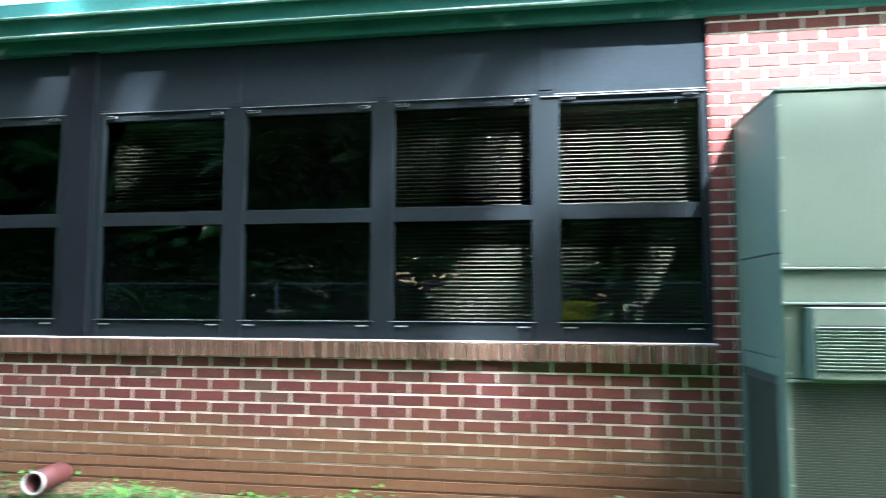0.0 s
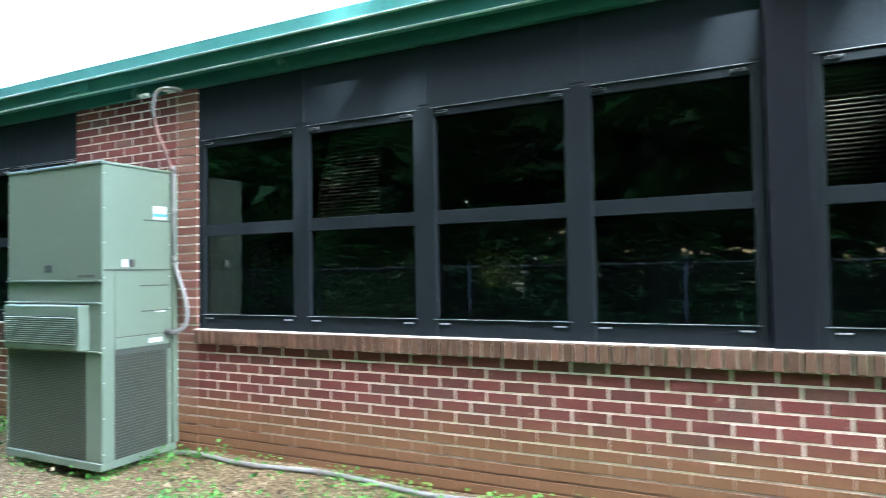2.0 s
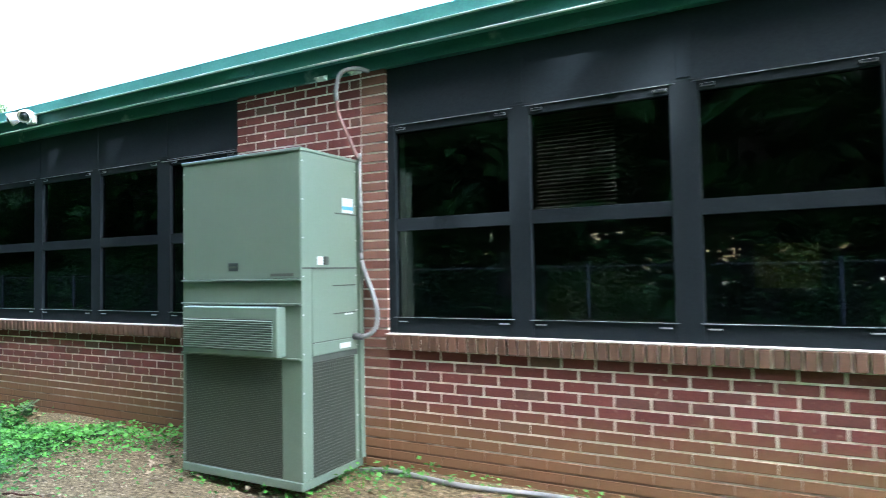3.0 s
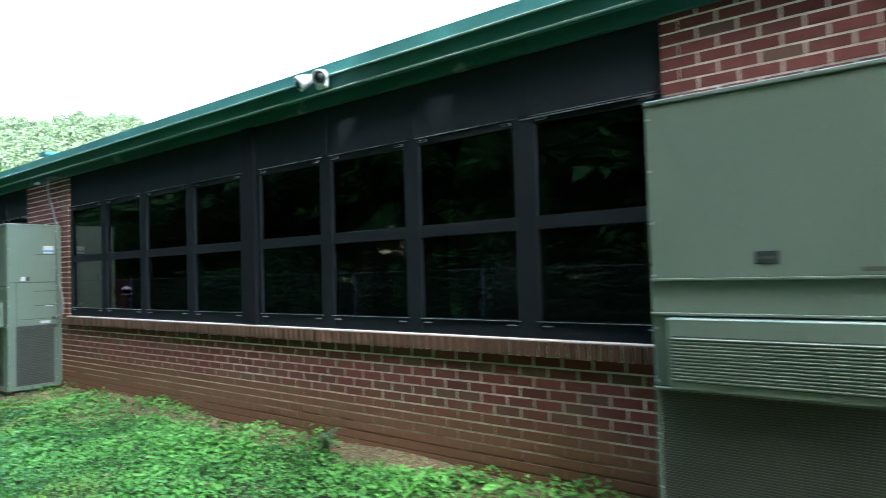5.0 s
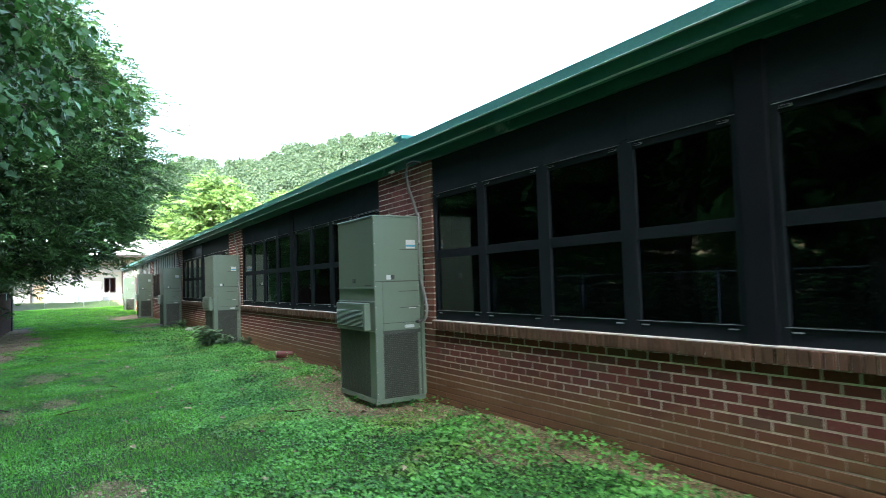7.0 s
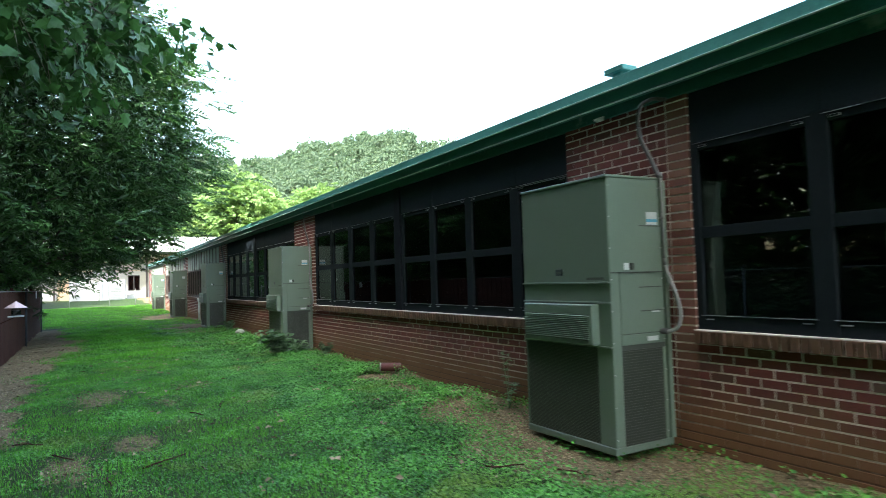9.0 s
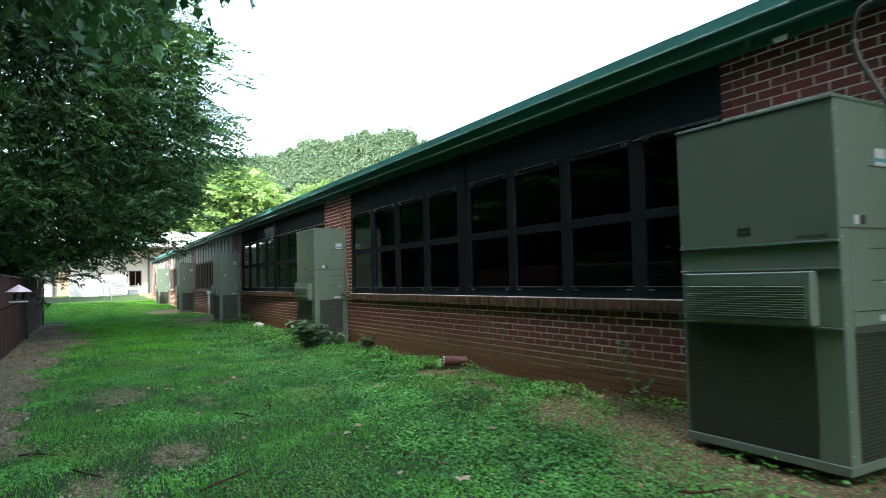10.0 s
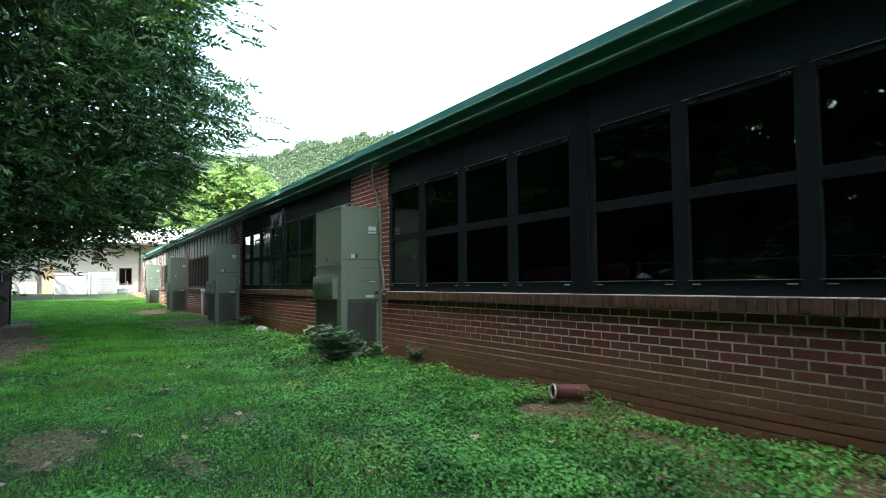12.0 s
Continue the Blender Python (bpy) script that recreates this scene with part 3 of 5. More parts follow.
def make_unit(x_right, z):
    """Wall-mounted packaged unit: x to its right front corner, y out from the wall, z from its foot."""
    u = thing("cooling_unit", (x_right, WALL - UNIT_D, z), "tall sage green steel wall-mounted cooling unit beside the window", "air conditioner", "cooling units along the wall")
    W, D, H = UNIT_W, UNIT_D, UNIT_H
    lo, hood_lo, hood_hi, s2, s1 = 0.055, 0.84, 1.152, 1.166, 1.320
    part("body", boxed(-W + 0.004, -0.004, 0.012, D, lo, H - 0.02, 0.004), UNIT_DARK, u, "dark steel casing")
    part("top_cap", boxed(-W - 0.008, 0.008, -0.008, D, H - 0.022, H, 0.004), UNIT_PAINT, u)
    part("upper_panel", boxed(-W + 0.002, -0.002, 0, 0.011, s1 + 0.006, H - 0.024, 0.003), UNIT_PAINT, u)
    part("middle_panel", boxed(-W + 0.002, -0.002, 0.003, 0.011, s2 + 0.006, s1 - 0.006, 0.002), UNIT_PAINT, u)
    for zz in (s1, s2):
        part("ledge", boxed(-W, 0.0, -0.018, 0.011, zz - 0.006, zz + 0.006, 0.002), UNIT_PAINT, u, "folded ledge strip")
    part("badge", boxed(-W * 0.585, -W * 0.50, -0.004, 0.0, s1 + 0.06, s1 + 0.115, 0.002), BADGE, u, "small dark maker's badge")
    part("badge_mark", boxed(-W * 0.57, -W * 0.515, -0.0055, -0.0042, s1 + 0.08, s1 + 0.093), UNIT_MESH, u)
    part("name_strip", boxed(-W * 0.235, -W * 0.055, -0.003, 0.0, s1 + 0.022, s1 + 0.040), UNIT_MESH, u)
    # side panel behind the hood, and the hood with its louvres
    part("side_strip", boxed(-0.165, -0.002, 0.002, 0.011, lo, s2 - 0.008, 0.002), UNIT_PAINT, u)
    part("side_strip", boxed(-W + 0.002, -W + 0.084, 0.002, 0.011, hood_lo, s2 - 0.008, 0.002), UNIT_PAINT, u)
    hood = part("hood", boxed(-W + 0.085, -0.13, -0.075, 0.010, hood_lo, hood_hi, 0.006), UNIT_PAINT, u, "projecting air intake hood")
    part("hood_recess", boxed(-W + 0.105, -0.165, -0.078, -0.074, hood_lo + 0.035, hood_lo + 0.235), UNIT_DARK, hood)
    slat = None
    for i in range(13):
        if slat is None:
            ob = part("louvre", boxed(-W + 0.105, -0.165, -0.006, 0.004, -0.0035, 0.0035), UNIT_PAINT, hood)
            slat = ob.data
        else:
            ob = part("louvre", slat, None, hood)
        ob.location, ob.rotation_euler = (0, -0.079, hood_lo + 0.046 + i * 0.0148), (0.5, 0, 0)
    part("hood_lip", boxed(-W - 0.002, -0.0, -0.016, 0.010, hood_lo - 0.018, hood_lo - 0.006, 0.002), UNIT_PAINT, u)
    # lower coil guard: fine horizontal and vertical wires over the dark coil
    part("coil", boxed(-W + 0.02, -0.168, 0.006, 0.0115, lo + 0.03, hood_lo - 0.022), COIL, u, "dark condenser fins")
    guard = bmesh.new()
    n = 64
    for i in range(n):
        zz = lo + 0.032 + (hood_lo - 0.06 - lo) * i / (n - 1)
        block(guard, -W + 0.018, -0.168, 0.000, 0.004, zz - 0.0026, zz + 0.0026)
    for i in range(34):
        xx = -W + 0.03 + (W - 0.21) * i / 33
        block(guard, xx - 0.0012, xx + 0.0012, -0.001, 0.002, lo + 0.03, hood_lo - 0.022)
    part("coil_guard", guard, UNIT_MESH, u, "fine steel guard mesh")["kind"] = "stuff"
    part("base_rail", boxed(-W - 0.003, 0.003, -0.006, D, lo - 0.03, lo + 0.024, 0.004), UNIT_PAINT, u)
    part("corner_strip", boxed(-W - 0.002, -W + 0.018, -0.002, 0.011, lo + 0.026, hood_lo - 0.02, 0.002), UNIT_PAINT, u)
    for sign, xs in ((1, 0.0), (-1, -W)):
        x0, x1 = (xs - 0.004, xs + 0.004) if sign > 0 else (xs - 0.004, xs + 0.004)
        part("side_panel", boxed(x0, x1, 0.004, D - 0.05, 1.395, H - 0.024, 0.002), UNIT_PAINT, u)
        part("side_panel", boxed(x0, x1, 0.10, D - 0.05, 0.92, 1.387, 0.002), UNIT_PAINT, u)
        part("side_panel", boxed(x0, x1, 0.10, D - 0.05, 0.835, 0.914, 0.002), UNIT_PAINT, u)
        part("front_post", boxed(x0, x1, 0.004, 0.096, lo + 0.026, 1.387, 0.002), UNIT_PAINT, u)
        part("rear_post", boxed(x0, x1, D - 0.085, D - 0.05, lo + 0.026, 0.795, 0.002), UNIT_PAINT, u)
        part("wall_flange", boxed(x0 - 0.002, x1 + 0.022 * (sign > 0), D - 0.046, D, lo + 0.03, H - 0.03, 0.002), UNIT_PAINT, u)
        part("side_coil", boxed(xs - 0.003, xs + 0.0005 * sign, 0.097, D - 0.087, lo + 0.026, 0.797), COIL, u, "dark condenser fins")
        g = bmesh.new()
        for i in range(34):
            zz = lo + 0.04 + (0.785 - lo - 0.04) * i / 33
            block(g, min(xs, xs + sign * 0.004), max(xs, xs + sign * 0.004), 0.098, D - 0.088, zz - 0.002, zz + 0.002)
        for i in range(18):
            yy = 0.11 + (D - 0.21) * i / 17
            block(g, min(xs, xs + sign * 0.006), max(xs, xs + sign * 0.006), yy - 0.0010, yy + 0.0010, lo + 0.03, 0.795)
        part("side_guard", g, UNIT_MESH, u, "fine steel guard mesh")["kind"] = "stuff"
    part("seam", boxed(0.004, 0.009, 0.10, D - 0.05, 1.385, 1.395), UNIT_DARK, u)
    for zz, y0, y1 in ((1.755, 0.33, 0.57), (1.275, 0.30, 0.55), (1.09, 0.31, 0.55)):
        part("grip_slot", boxed(0.0042, 0.0075, y0, y1, zz - 0.004, zz + 0.004, 0.001), UNIT_DARK, u, "narrow pressed slot")
    part("notice_label", boxed(0.0045, 0.0062, 0.41, 0.53, 1.765, 1.865), STICKER, u, "white warning label with blue band")
    part("notice_band", boxed(0.0064, 0.0072, 0.41, 0.53, 1.785, 1.808), BLUE_INK, u)
    part("rating_label", boxed(0.0045, 0.0062, 0.37, 0.49, 0.855, 0.89), STICKER, u, "small white rating label")
    part("rating_label", boxed(0.0045, 0.0062, 0.43, 0.52, 1.075, 1.087), STICKER, u)
    part("disconnect", boxed(0.004, 0.022, 0.21, 0.245, 1.412, 1.465, 0.002), UNIT_DARK, u, "small black switch")
    part("switch_label", boxed(0.0045, 0.0062, 0.15, 0.205, 1.412, 1.465), STICKER, u)
    for i in range(9):
        zz = 0.14 + i * 0.24
        for yy in (0.012, D - 0.06):
            part("screw", boxed(0.004, 0.009, yy - 0.005, yy + 0.005, zz - 0.005, zz + 0.005, 0.002), STEEL, u)
        part("screw", boxed(-W + 0.006, -W + 0.016, -0.005, 0.001, zz - 0.005, zz + 0.005, 0.002), STEEL, u)
    return u


unit = make_unit(-7.06, 0.03)
rng = random.Random(4)
UNITS = [unit]
for k in (-1, 1, 2, 3, 4, 5):
    UNITS.append(copy_thing(unit, pose(-7.06 - BAY * k - (0.04 if k == 1 else 0.0), WALL - UNIT_D, 0.03)))


def make_conduit(k):
    """Power conduit: out of the wall under the eaves, over in a bow, down beside the unit and looping into its side."""
    o, y = -7.06 - BAY * k - (0.05 if k == 1 else 0.0), WALL
    c = thing("conduit_run", (o, y, 1.5), "grey flexible electric conduit looping from the eaves to the unit", "conduit", "conduits beside the units")
    hook = smooth_path([(0.12, -0.04, 1.285), (0.04, -0.09, 1.305), (-0.06, -0.12, 1.28), (-0.115, -0.11, 1.17), (-0.12, -0.095, 1.10)], 6)
    part("upper_bow", tube(hook, 0.016, 8), CONDUIT if k == 0 else DARK_CONDUIT, c, "grey upper bow" if k == 0 else "black upper bow")
    hang = smooth_path([(-0.12, -0.095, 1.11), (-0.11, -0.085, 1.0), (-0.04, -0.06, 0.83), (0.03, -0.06, 0.68)], 6)
    part("lower_bow", tube(hang, 0.014 if k == 0 else 0.019, 8), RUSTY_CONDUIT if k == 0 else DARK_CONDUIT, c, "dull rusty lower length" if k == 0 else "black lower length")
    part("rigid_pipe", tube([(0.045, -0.055, 0.70), (0.045, -0.055, 0.3), (0.045, -0.055, -0.03)], 0.010, 8), CONDUIT, c, "straight steel conduit")
    for zz in (0.69, 0.36, 0.0):
        part("coupling", tube([(0.045, -0.055, zz - 0.025), (0.045, -0.055, zz + 0.025)], 0.014, 8), CONDUIT, c)
    loop = smooth_path([(0.045, -0.055, -0.03), (0.075, -0.045, -0.13), (0.13, -0.04, -0.26), (0.165, -0.04, -0.40), (0.145, -0.045, -0.50), (0.09, -0.07, -0.545), (0.0, -0.09, -0.55)], 6)
    part("lower_loop", tube(loop, 0.017, 8), CONDUIT, c)
    part("elbow", tube([(0.07, -0.08, -0.55), (0.0, -0.09, -0.55)], 0.024, 8), DARK_CONDUIT, c, "black fitting")


for k in (0, 1, 2, 3, 4, 5):
    make_conduit(k)


# ---------------------------------------------------------------- trees
def spray_leaves(rng, starts, ways, length, leaf_l, leaf_w, pairs, droop=0.5, tumble=0.35, tilt=0.0):
    """Leaf sprays: a curved twig from each start, with leaves on both sides in a plane of its own; tumble: how far single leaves turn out of it."""
    n = len(starts)
    ways = ways / np.linalg.norm(ways, axis=1, keepdims=True)
    up = np.array([0, 0, 1.0])
    face = up + rng.normal(0, 1, (n, 3)) * tilt
    side = np.cross(ways, face) + 1e-6
    side /= np.linalg.norm(side, axis=1, keepdims=True)
    C, A, N = [], [], []
    for i in range(pairs):
        s = (i + 0.6) / pairs
        p = starts + ways * (length[:, None] * s) - up * (droop * length[:, None] * s * s * 0.6)
        for sg in (-1, 1):
            a = side * sg * 0.9 + ways * 0.65 - up * rng.uniform(0.1, 0.5, (n, 1)) + rng.normal(0, 0.14, (n, 3))
            C.append(p), A.append(a), N.append(face + rng.normal(0, tumble, (n, 3)))
    p = starts + ways * length[:, None] - up * (droop * length[:, None] * 0.6)
    C.append(p), A.append(ways - up * 0.4 + rng.normal(0, 0.15, (n, 3))), N.append(face + rng.normal(0, 0.3, (n, 3)))
    C, A, N = np.concatenate(C), np.concatenate(A), np.concatenate(N)
    m = len(C)
    return leaf_quads(rng, C, A, N, leaf_l * rng.uniform(0.7, 1.2, m), leaf_w * rng.uniform(0.7, 1.2, m))


def limb_path(rng, a, b, wob=0.3, n=7):
    a, b = Vector(a), Vector(b)
    pts = []
    for i in range(n):
        s = i / (n - 1)
        p = a.lerp(b, s)
        if 0 < i < n - 1:
            p += Vector((rng.uniform(-wob, wob), rng.uniform(-wob, wob), rng.uniform(-wob, wob) + wob * math.sin(s * math.pi)))
        pts.append(p)
    return pts


def lobed_leaves(centres, along, normal, length):
    """Broad leaves with five pointed lobes, one flat face each."""
    shape = ((0.0, 0.03), (0.10, 0.38), (0.34, 0.30), (0.52, 0.52), (0.68, 0.22), (1.0, 0.0))
    outline = shape + tuple((a, -b) for a, b in shape[-2::-1])
    along = along / np.linalg.norm(along, axis=1, keepdims=True)
    side = np.cross(along, normal)
    side /= np.linalg.norm(side, axis=1, keepdims=True) + 1e-9
    up = np.cross(side, along)
    verts = np.stack([centres + (along * a + side * b + up * (0.35 * b * b - 0.15 * a * a)) * length[:, None] for a, b in outline], 1)
    m = len(outline)
    return verts.reshape(-1, 3), np.arange(len(centres) * m).reshape(-1, m)


def bark_tube(path, radius, tip, parent, name="limb", sides=6):
    me = bpy.data.meshes.new(name)
    bm = tube(path, radius, sides, tip)
    bm.to_mesh(me)
    bm.free()
    part(name, me, BARK, parent)


def make_tree(name, at, seed, profile, clumps, per, mat, label, spray_len=0.8, leaf_l=0.17, leaf_w=0.075, pairs=7, limbs=34, trunk=0.24, filler=1500, flat=0.30, spread=0.5, core=0, boughs=()):
    """A broad-leaved tree: tapered trunk, limbs, and a crown of layered leaf clumps round a denser core.
    profile: heights and the crown's radius there; boughs: tips of long low limbs with broad lobed leaves."""
    r, q = random.Random(seed), np.random.default_rng(seed)
    tr = thing(name, at, label, "tree", "trees beside the lawn")
    zs, rs = [p[0] for p in profile], [p[1] for p in profile]
    low, high = zs[0], zs[-1]
    bark_tube(limb_path(r, (0, 0, -0.3), (r.uniform(-0.4, 0.4), r.uniform(-0.4, 0.4), high - 1.0), 0.12, 9), trunk, 0.05, tr, "trunk", 12)
    fine = np.linspace(low, high, 200)
    weight = np.interp(fine, zs, rs) + 0.8
    weight = np.cumsum(weight) / weight.sum()
    S, Wy, hubs = [], [], []
    for i in range(clumps):
        h = float(np.interp((i + 0.5) / clumps, weight, fine))
        ang = 2.399963 * i + r.uniform(-0.25, 0.25)
        uneven = 1 + 0.06 * math.sin(3 * ang + 0.9 * h + seed) + 0.05 * math.sin(7 * ang - 1.7 * h)
        reach = max(0.3, (float(np.interp(h, zs, rs)) - 0.75 * spray_len) * uneven * r.uniform(0.78, 0.98))
        out = np.array([math.cos(ang), math.sin(ang), 0.0])
        hub = out * reach + np.array([0, 0, h])
        hubs.append(hub)
        n = max(4, int(per * r.uniform(0.5, 1.35)))
        S.append(hub + q.normal(0, 1, (n, 3)) * np.array([spread, spread, flat]) - out * 0.2)
        Wy.append(out * 0.85 + q.normal(0, 1, (n, 3)) * np.array([0.55, 0.55, 0.12]) + np.array([0, 0, 0.22]))
    for i in range(limbs):
        hub = hubs[int((i + 0.5) * clumps / limbs)]
        base = (0, 0, max(1.0, hub[2] - 0.5 * math.hypot(hub[0], hub[1])))
        bark_tube(smooth_path(limb_path(r, base, hub, 0.25), 3), 0.075, 0.012, tr)
    h = np.interp(q.uniform(0, 1, filler), weight, fine)
    a, d = q.uniform(0, 2 * np.pi, filler), np.interp(h, zs, rs) * q.uniform(0.15, 0.72, filler)
    S.append(np.stack([d * np.cos(a), d * np.sin(a), h], 1))
    Wy.append(q.normal(0, 1, (filler, 3)))
    S, Wy = np.concatenate(S), np.concatenate(Wy)
    v, f = spray_leaves(q, S, Wy, spray_len * q.uniform(0.6, 1.25, len(S)), leaf_l, leaf_w, pairs, 0.7, 0.3, 0.5)
    crown = part("crown", quads_mesh("crown", v, f, mat), None, tr)
    tone = np.repeat(np.tile(np.clip(q.normal(0.5, 0.24, len(S)), 0, 1), 2 * pairs + 1), 4)
    crown.data.attributes.new("tone", "FLOAT", "POINT").data.foreach_set("value", tone.astype(np.float32))
    if core:
        h = np.interp(q.uniform(0, 1, core), weight, fine)
        a, d = q.uniform(0, 2 * np.pi, core), (np.interp(h, zs, rs) - 0.9 * spray_len) * 0.95 * np.sqrt(q.uniform(0.1, 1.0, core))
        size = 1.15 * leaf_l * q.uniform(0.7, 1.2, core)
        v, f = leaf_quads(q, np.stack([d * np.cos(a), d * np.sin(a), h], 1), q.normal(0, 1, (core, 3)), q.normal(0, 1, (core, 3)), size, size * 0.5)
        part("inner_leaves", quads_mesh("inner_leaves", v, f, mat), None, tr, "dense dark leaves inside the crown")
    C, A, N = [], [], []
    for bx, by, bz, n in boughs:
        path = smooth_path(limb_path(r, (bx * 0.2, by * 0.12, bz + 0.5), (bx, by, bz), 0.2), 3)
        bark_tube(path, 0.05, 0.006, tr, "bough")
        for _ in range(int(1.35 * n)):
            p = path[r.randrange(int(len(path) * 0.5), len(path))]
            way = Vector((r.gauss(0, 0.7), r.uniform(-0.1, 1.0), r.uniform(-0.75, 0.25))).normalized()
            reach = r.uniform(0.35, 0.95)
            twig = [p + way * (reach * s) + Vector((0, 0, -0.25 * reach * s * s)) for s in (0, 0.35, 0.7, 1.0)]
            bark_tube(twig, 0.006, 0.002, tr, "twig", 4)
            for k in range(9):
                s = 0.25 + 0.75 * k / 8
                c = p + way * (reach * s) + Vector((0, 0, -0.25 * reach * s * s))
                C.append((c.x + r.gauss(0, 0.05), c.y + r.gauss(0, 0.05), c.z + r.gauss(0, 0.03)))
                A.append((way.x * 0.5 + r.gauss(0, 0.7), way.y * 0.5 + r.gauss(0, 0.7), -r.uniform(0.2, 1.3)))
                N.append((r.gauss(0, 0.6), r.gauss(0, 0.6), 1.0))
    if C:
        v, f = lobed_leaves(np.array(C), np.array(A), np.array(N), q.uniform(0.10, 0.19, len(C)))
        part("bough_leaves", quads_mesh("bough_leaves", v, f, mat), None, tr, "broad lobed leaves of the low boughs")
    return tr


make_tree("lawn_tree", (-34.5, -3.9, 0), 11, ((1.7, 2.8), (2.1, 4.9), (2.6, 6.3), (3.6, 7.1), (5.0, 7.5), (7.6, 7.0), (8.6, 6.6), (11, 5.0), (13.2, 1.4)), 520, 21, CROWN_LEAF, "broad dark green tree with low drooping boughs behind the fence", 0.66, 0.165, 0.064, 8, 40, 0.26, 1200, 0.34, 0.42, 80000)
TALL = ((4.6, 2.0), (5.4, 4.0), (7.5, 5.2), (10.5, 5.0), (13.5, 3.4), (15.5, 0.8))
make_tree("overhanging_tree", (-21.5, -7.4, 0), 5, TALL, 110, 16, LEAF, "tall leafy tree overhanging the lawn from behind the fence", 1.0, 0.26, 0.14, 7, 20, 0.24, 700, 0.3, 0.6, boughs=((0.0, 7.9, 4.85, 30), (1.0, 7.4, 4.3, 38), (1.5, 6.9, 4.0, 44), (0.5, 6.8, 4.15, 40), (1.9, 6.3, 4.2, 40), (0.2, 6.2, 4.3, 36), (-0.8, 6.7, 4.6, 30), (1.0, 5.5, 4.3, 34), (-1.8, 6.2, 4.8, 24), (0.6, 7.3, 5.6, 40), (-0.4, 6.9, 6.1, 40), (1.4, 6.6, 5.4, 40), (0.4, 6.3, 6.9, 40), (1.2, 5.4, 5.9, 40), (-1.4, 6.6, 7.4, 36)))
# Tree added out of view to hold sun and sky off the wall.
shade = make_tree("shade_tree", (-10.8, -8.0, 0), 6, ((1.6, 1.65), (2.6, 2.85), (5.5, 3.6), (9.5, 3.53), (13.0, 2.4), (15.0, 0.6)), 80, 8, LEAF, "tall leafy tree behind the chain-link fence, added out of view to block light", 1.25, 0.44, 0.25, 7, 16, 0.24, 170, 0.4, 0.75)
shade.scale = (1.7, 1.7, 1.5)
# Unseen copies: further light blockers, some screening pale reflections from the windows.
for x, y, rot, s, wide in ((-5.0, -9.0, 130, 1.45, 1.3), (-16.6, -7.8, 310, 1.55, 1.0), (-27.5, -9.8, 75, 1.3, 1.0), (-46.5, -12.5, 200, 1.4, 1.2), (-61, -12.5, 320, 1.1, 1.3), (-53.5, -7.2, 60, 0.75, 1.1), (-66.5, -8.6, 10, 0.9, 1.2), (3.6, -10.8, 150, 1.45, 1.3), (11.5, -12.2, 300, 1.5, 1.1), (-1.0, -17.0, 80, 1.8, 1.3), (-15.5, -12.8, 210, 1.9, 1.0), (-22.0, -16.5, 110, 1.6, 1.0), (7.0, -18.5, 20, 1.8, 1.3), (-37.0, -14.0, 20, 1.85, 1.1)):
    copy_thing(shade, pose(x, y, 0, 0, 0, rot)).scale = (s * wide, s * wide, s)


def make_undergrowth():
    """Scrub behind the fence, rising into a thicket further back."""
    q = np.random.default_rng(3)
    S, Wy, grow = [], [], []

    def add(n, x0, x1, y, height, size):
        S.append(np.stack([q.uniform(x0, x1, n), y, height], 1))
        Wy.append(np.stack([q.normal(0, 1, n), q.normal(0.5, 1, n), q.uniform(-0.1, 0.7, n)], 1))
        grow.append(np.full(n, size))

    n = 4200
    y = -q.gamma(3.0, 1.2, n) - 2.9
    add(n, -46, 16, y, q.uniform(0.0, 1.0, n) ** 1.3 * (1.1 + 1.9 * np.clip((-y - 3) / 4, 0, 1)) + 0.05, 1.0)
    n = 3000
    y = q.uniform(-22, -12, n)
    add(n, -50, 32, y, q.uniform(0.05, 1, n) * np.clip((-y - 8) * 0.9, 2.5, 7.5), 3.4)
    n = 2000
    add(n, -120, 60, q.uniform(-31, -25, n), q.uniform(0.0, 1, n) ** 1.1 * 10.5, 9.0)
    n = 2200
    y = q.uniform(-16, -6.4, n)
    add(n, -76, -40, y, q.uniform(0.0, 1, n) * np.clip((-y - 4) * 1.2, 3.2, 7.5), 3.8)
    S, Wy, grow = np.concatenate(S), np.concatenate(Wy), np.concatenate(grow)
    v, f = spray_leaves(q, S, Wy, q.uniform(0.4, 0.9, len(S)) * grow, np.tile(0.13 * grow, 13), np.tile(0.08 * grow, 13), 6, tumble=1.6)
    tagged(part("undergrowth", quads_mesh("undergrowth", v, f, LEAF), None), "tangled dark green scrub behind the chain-link fence", "scrub", kind="stuff")


make_undergrowth()


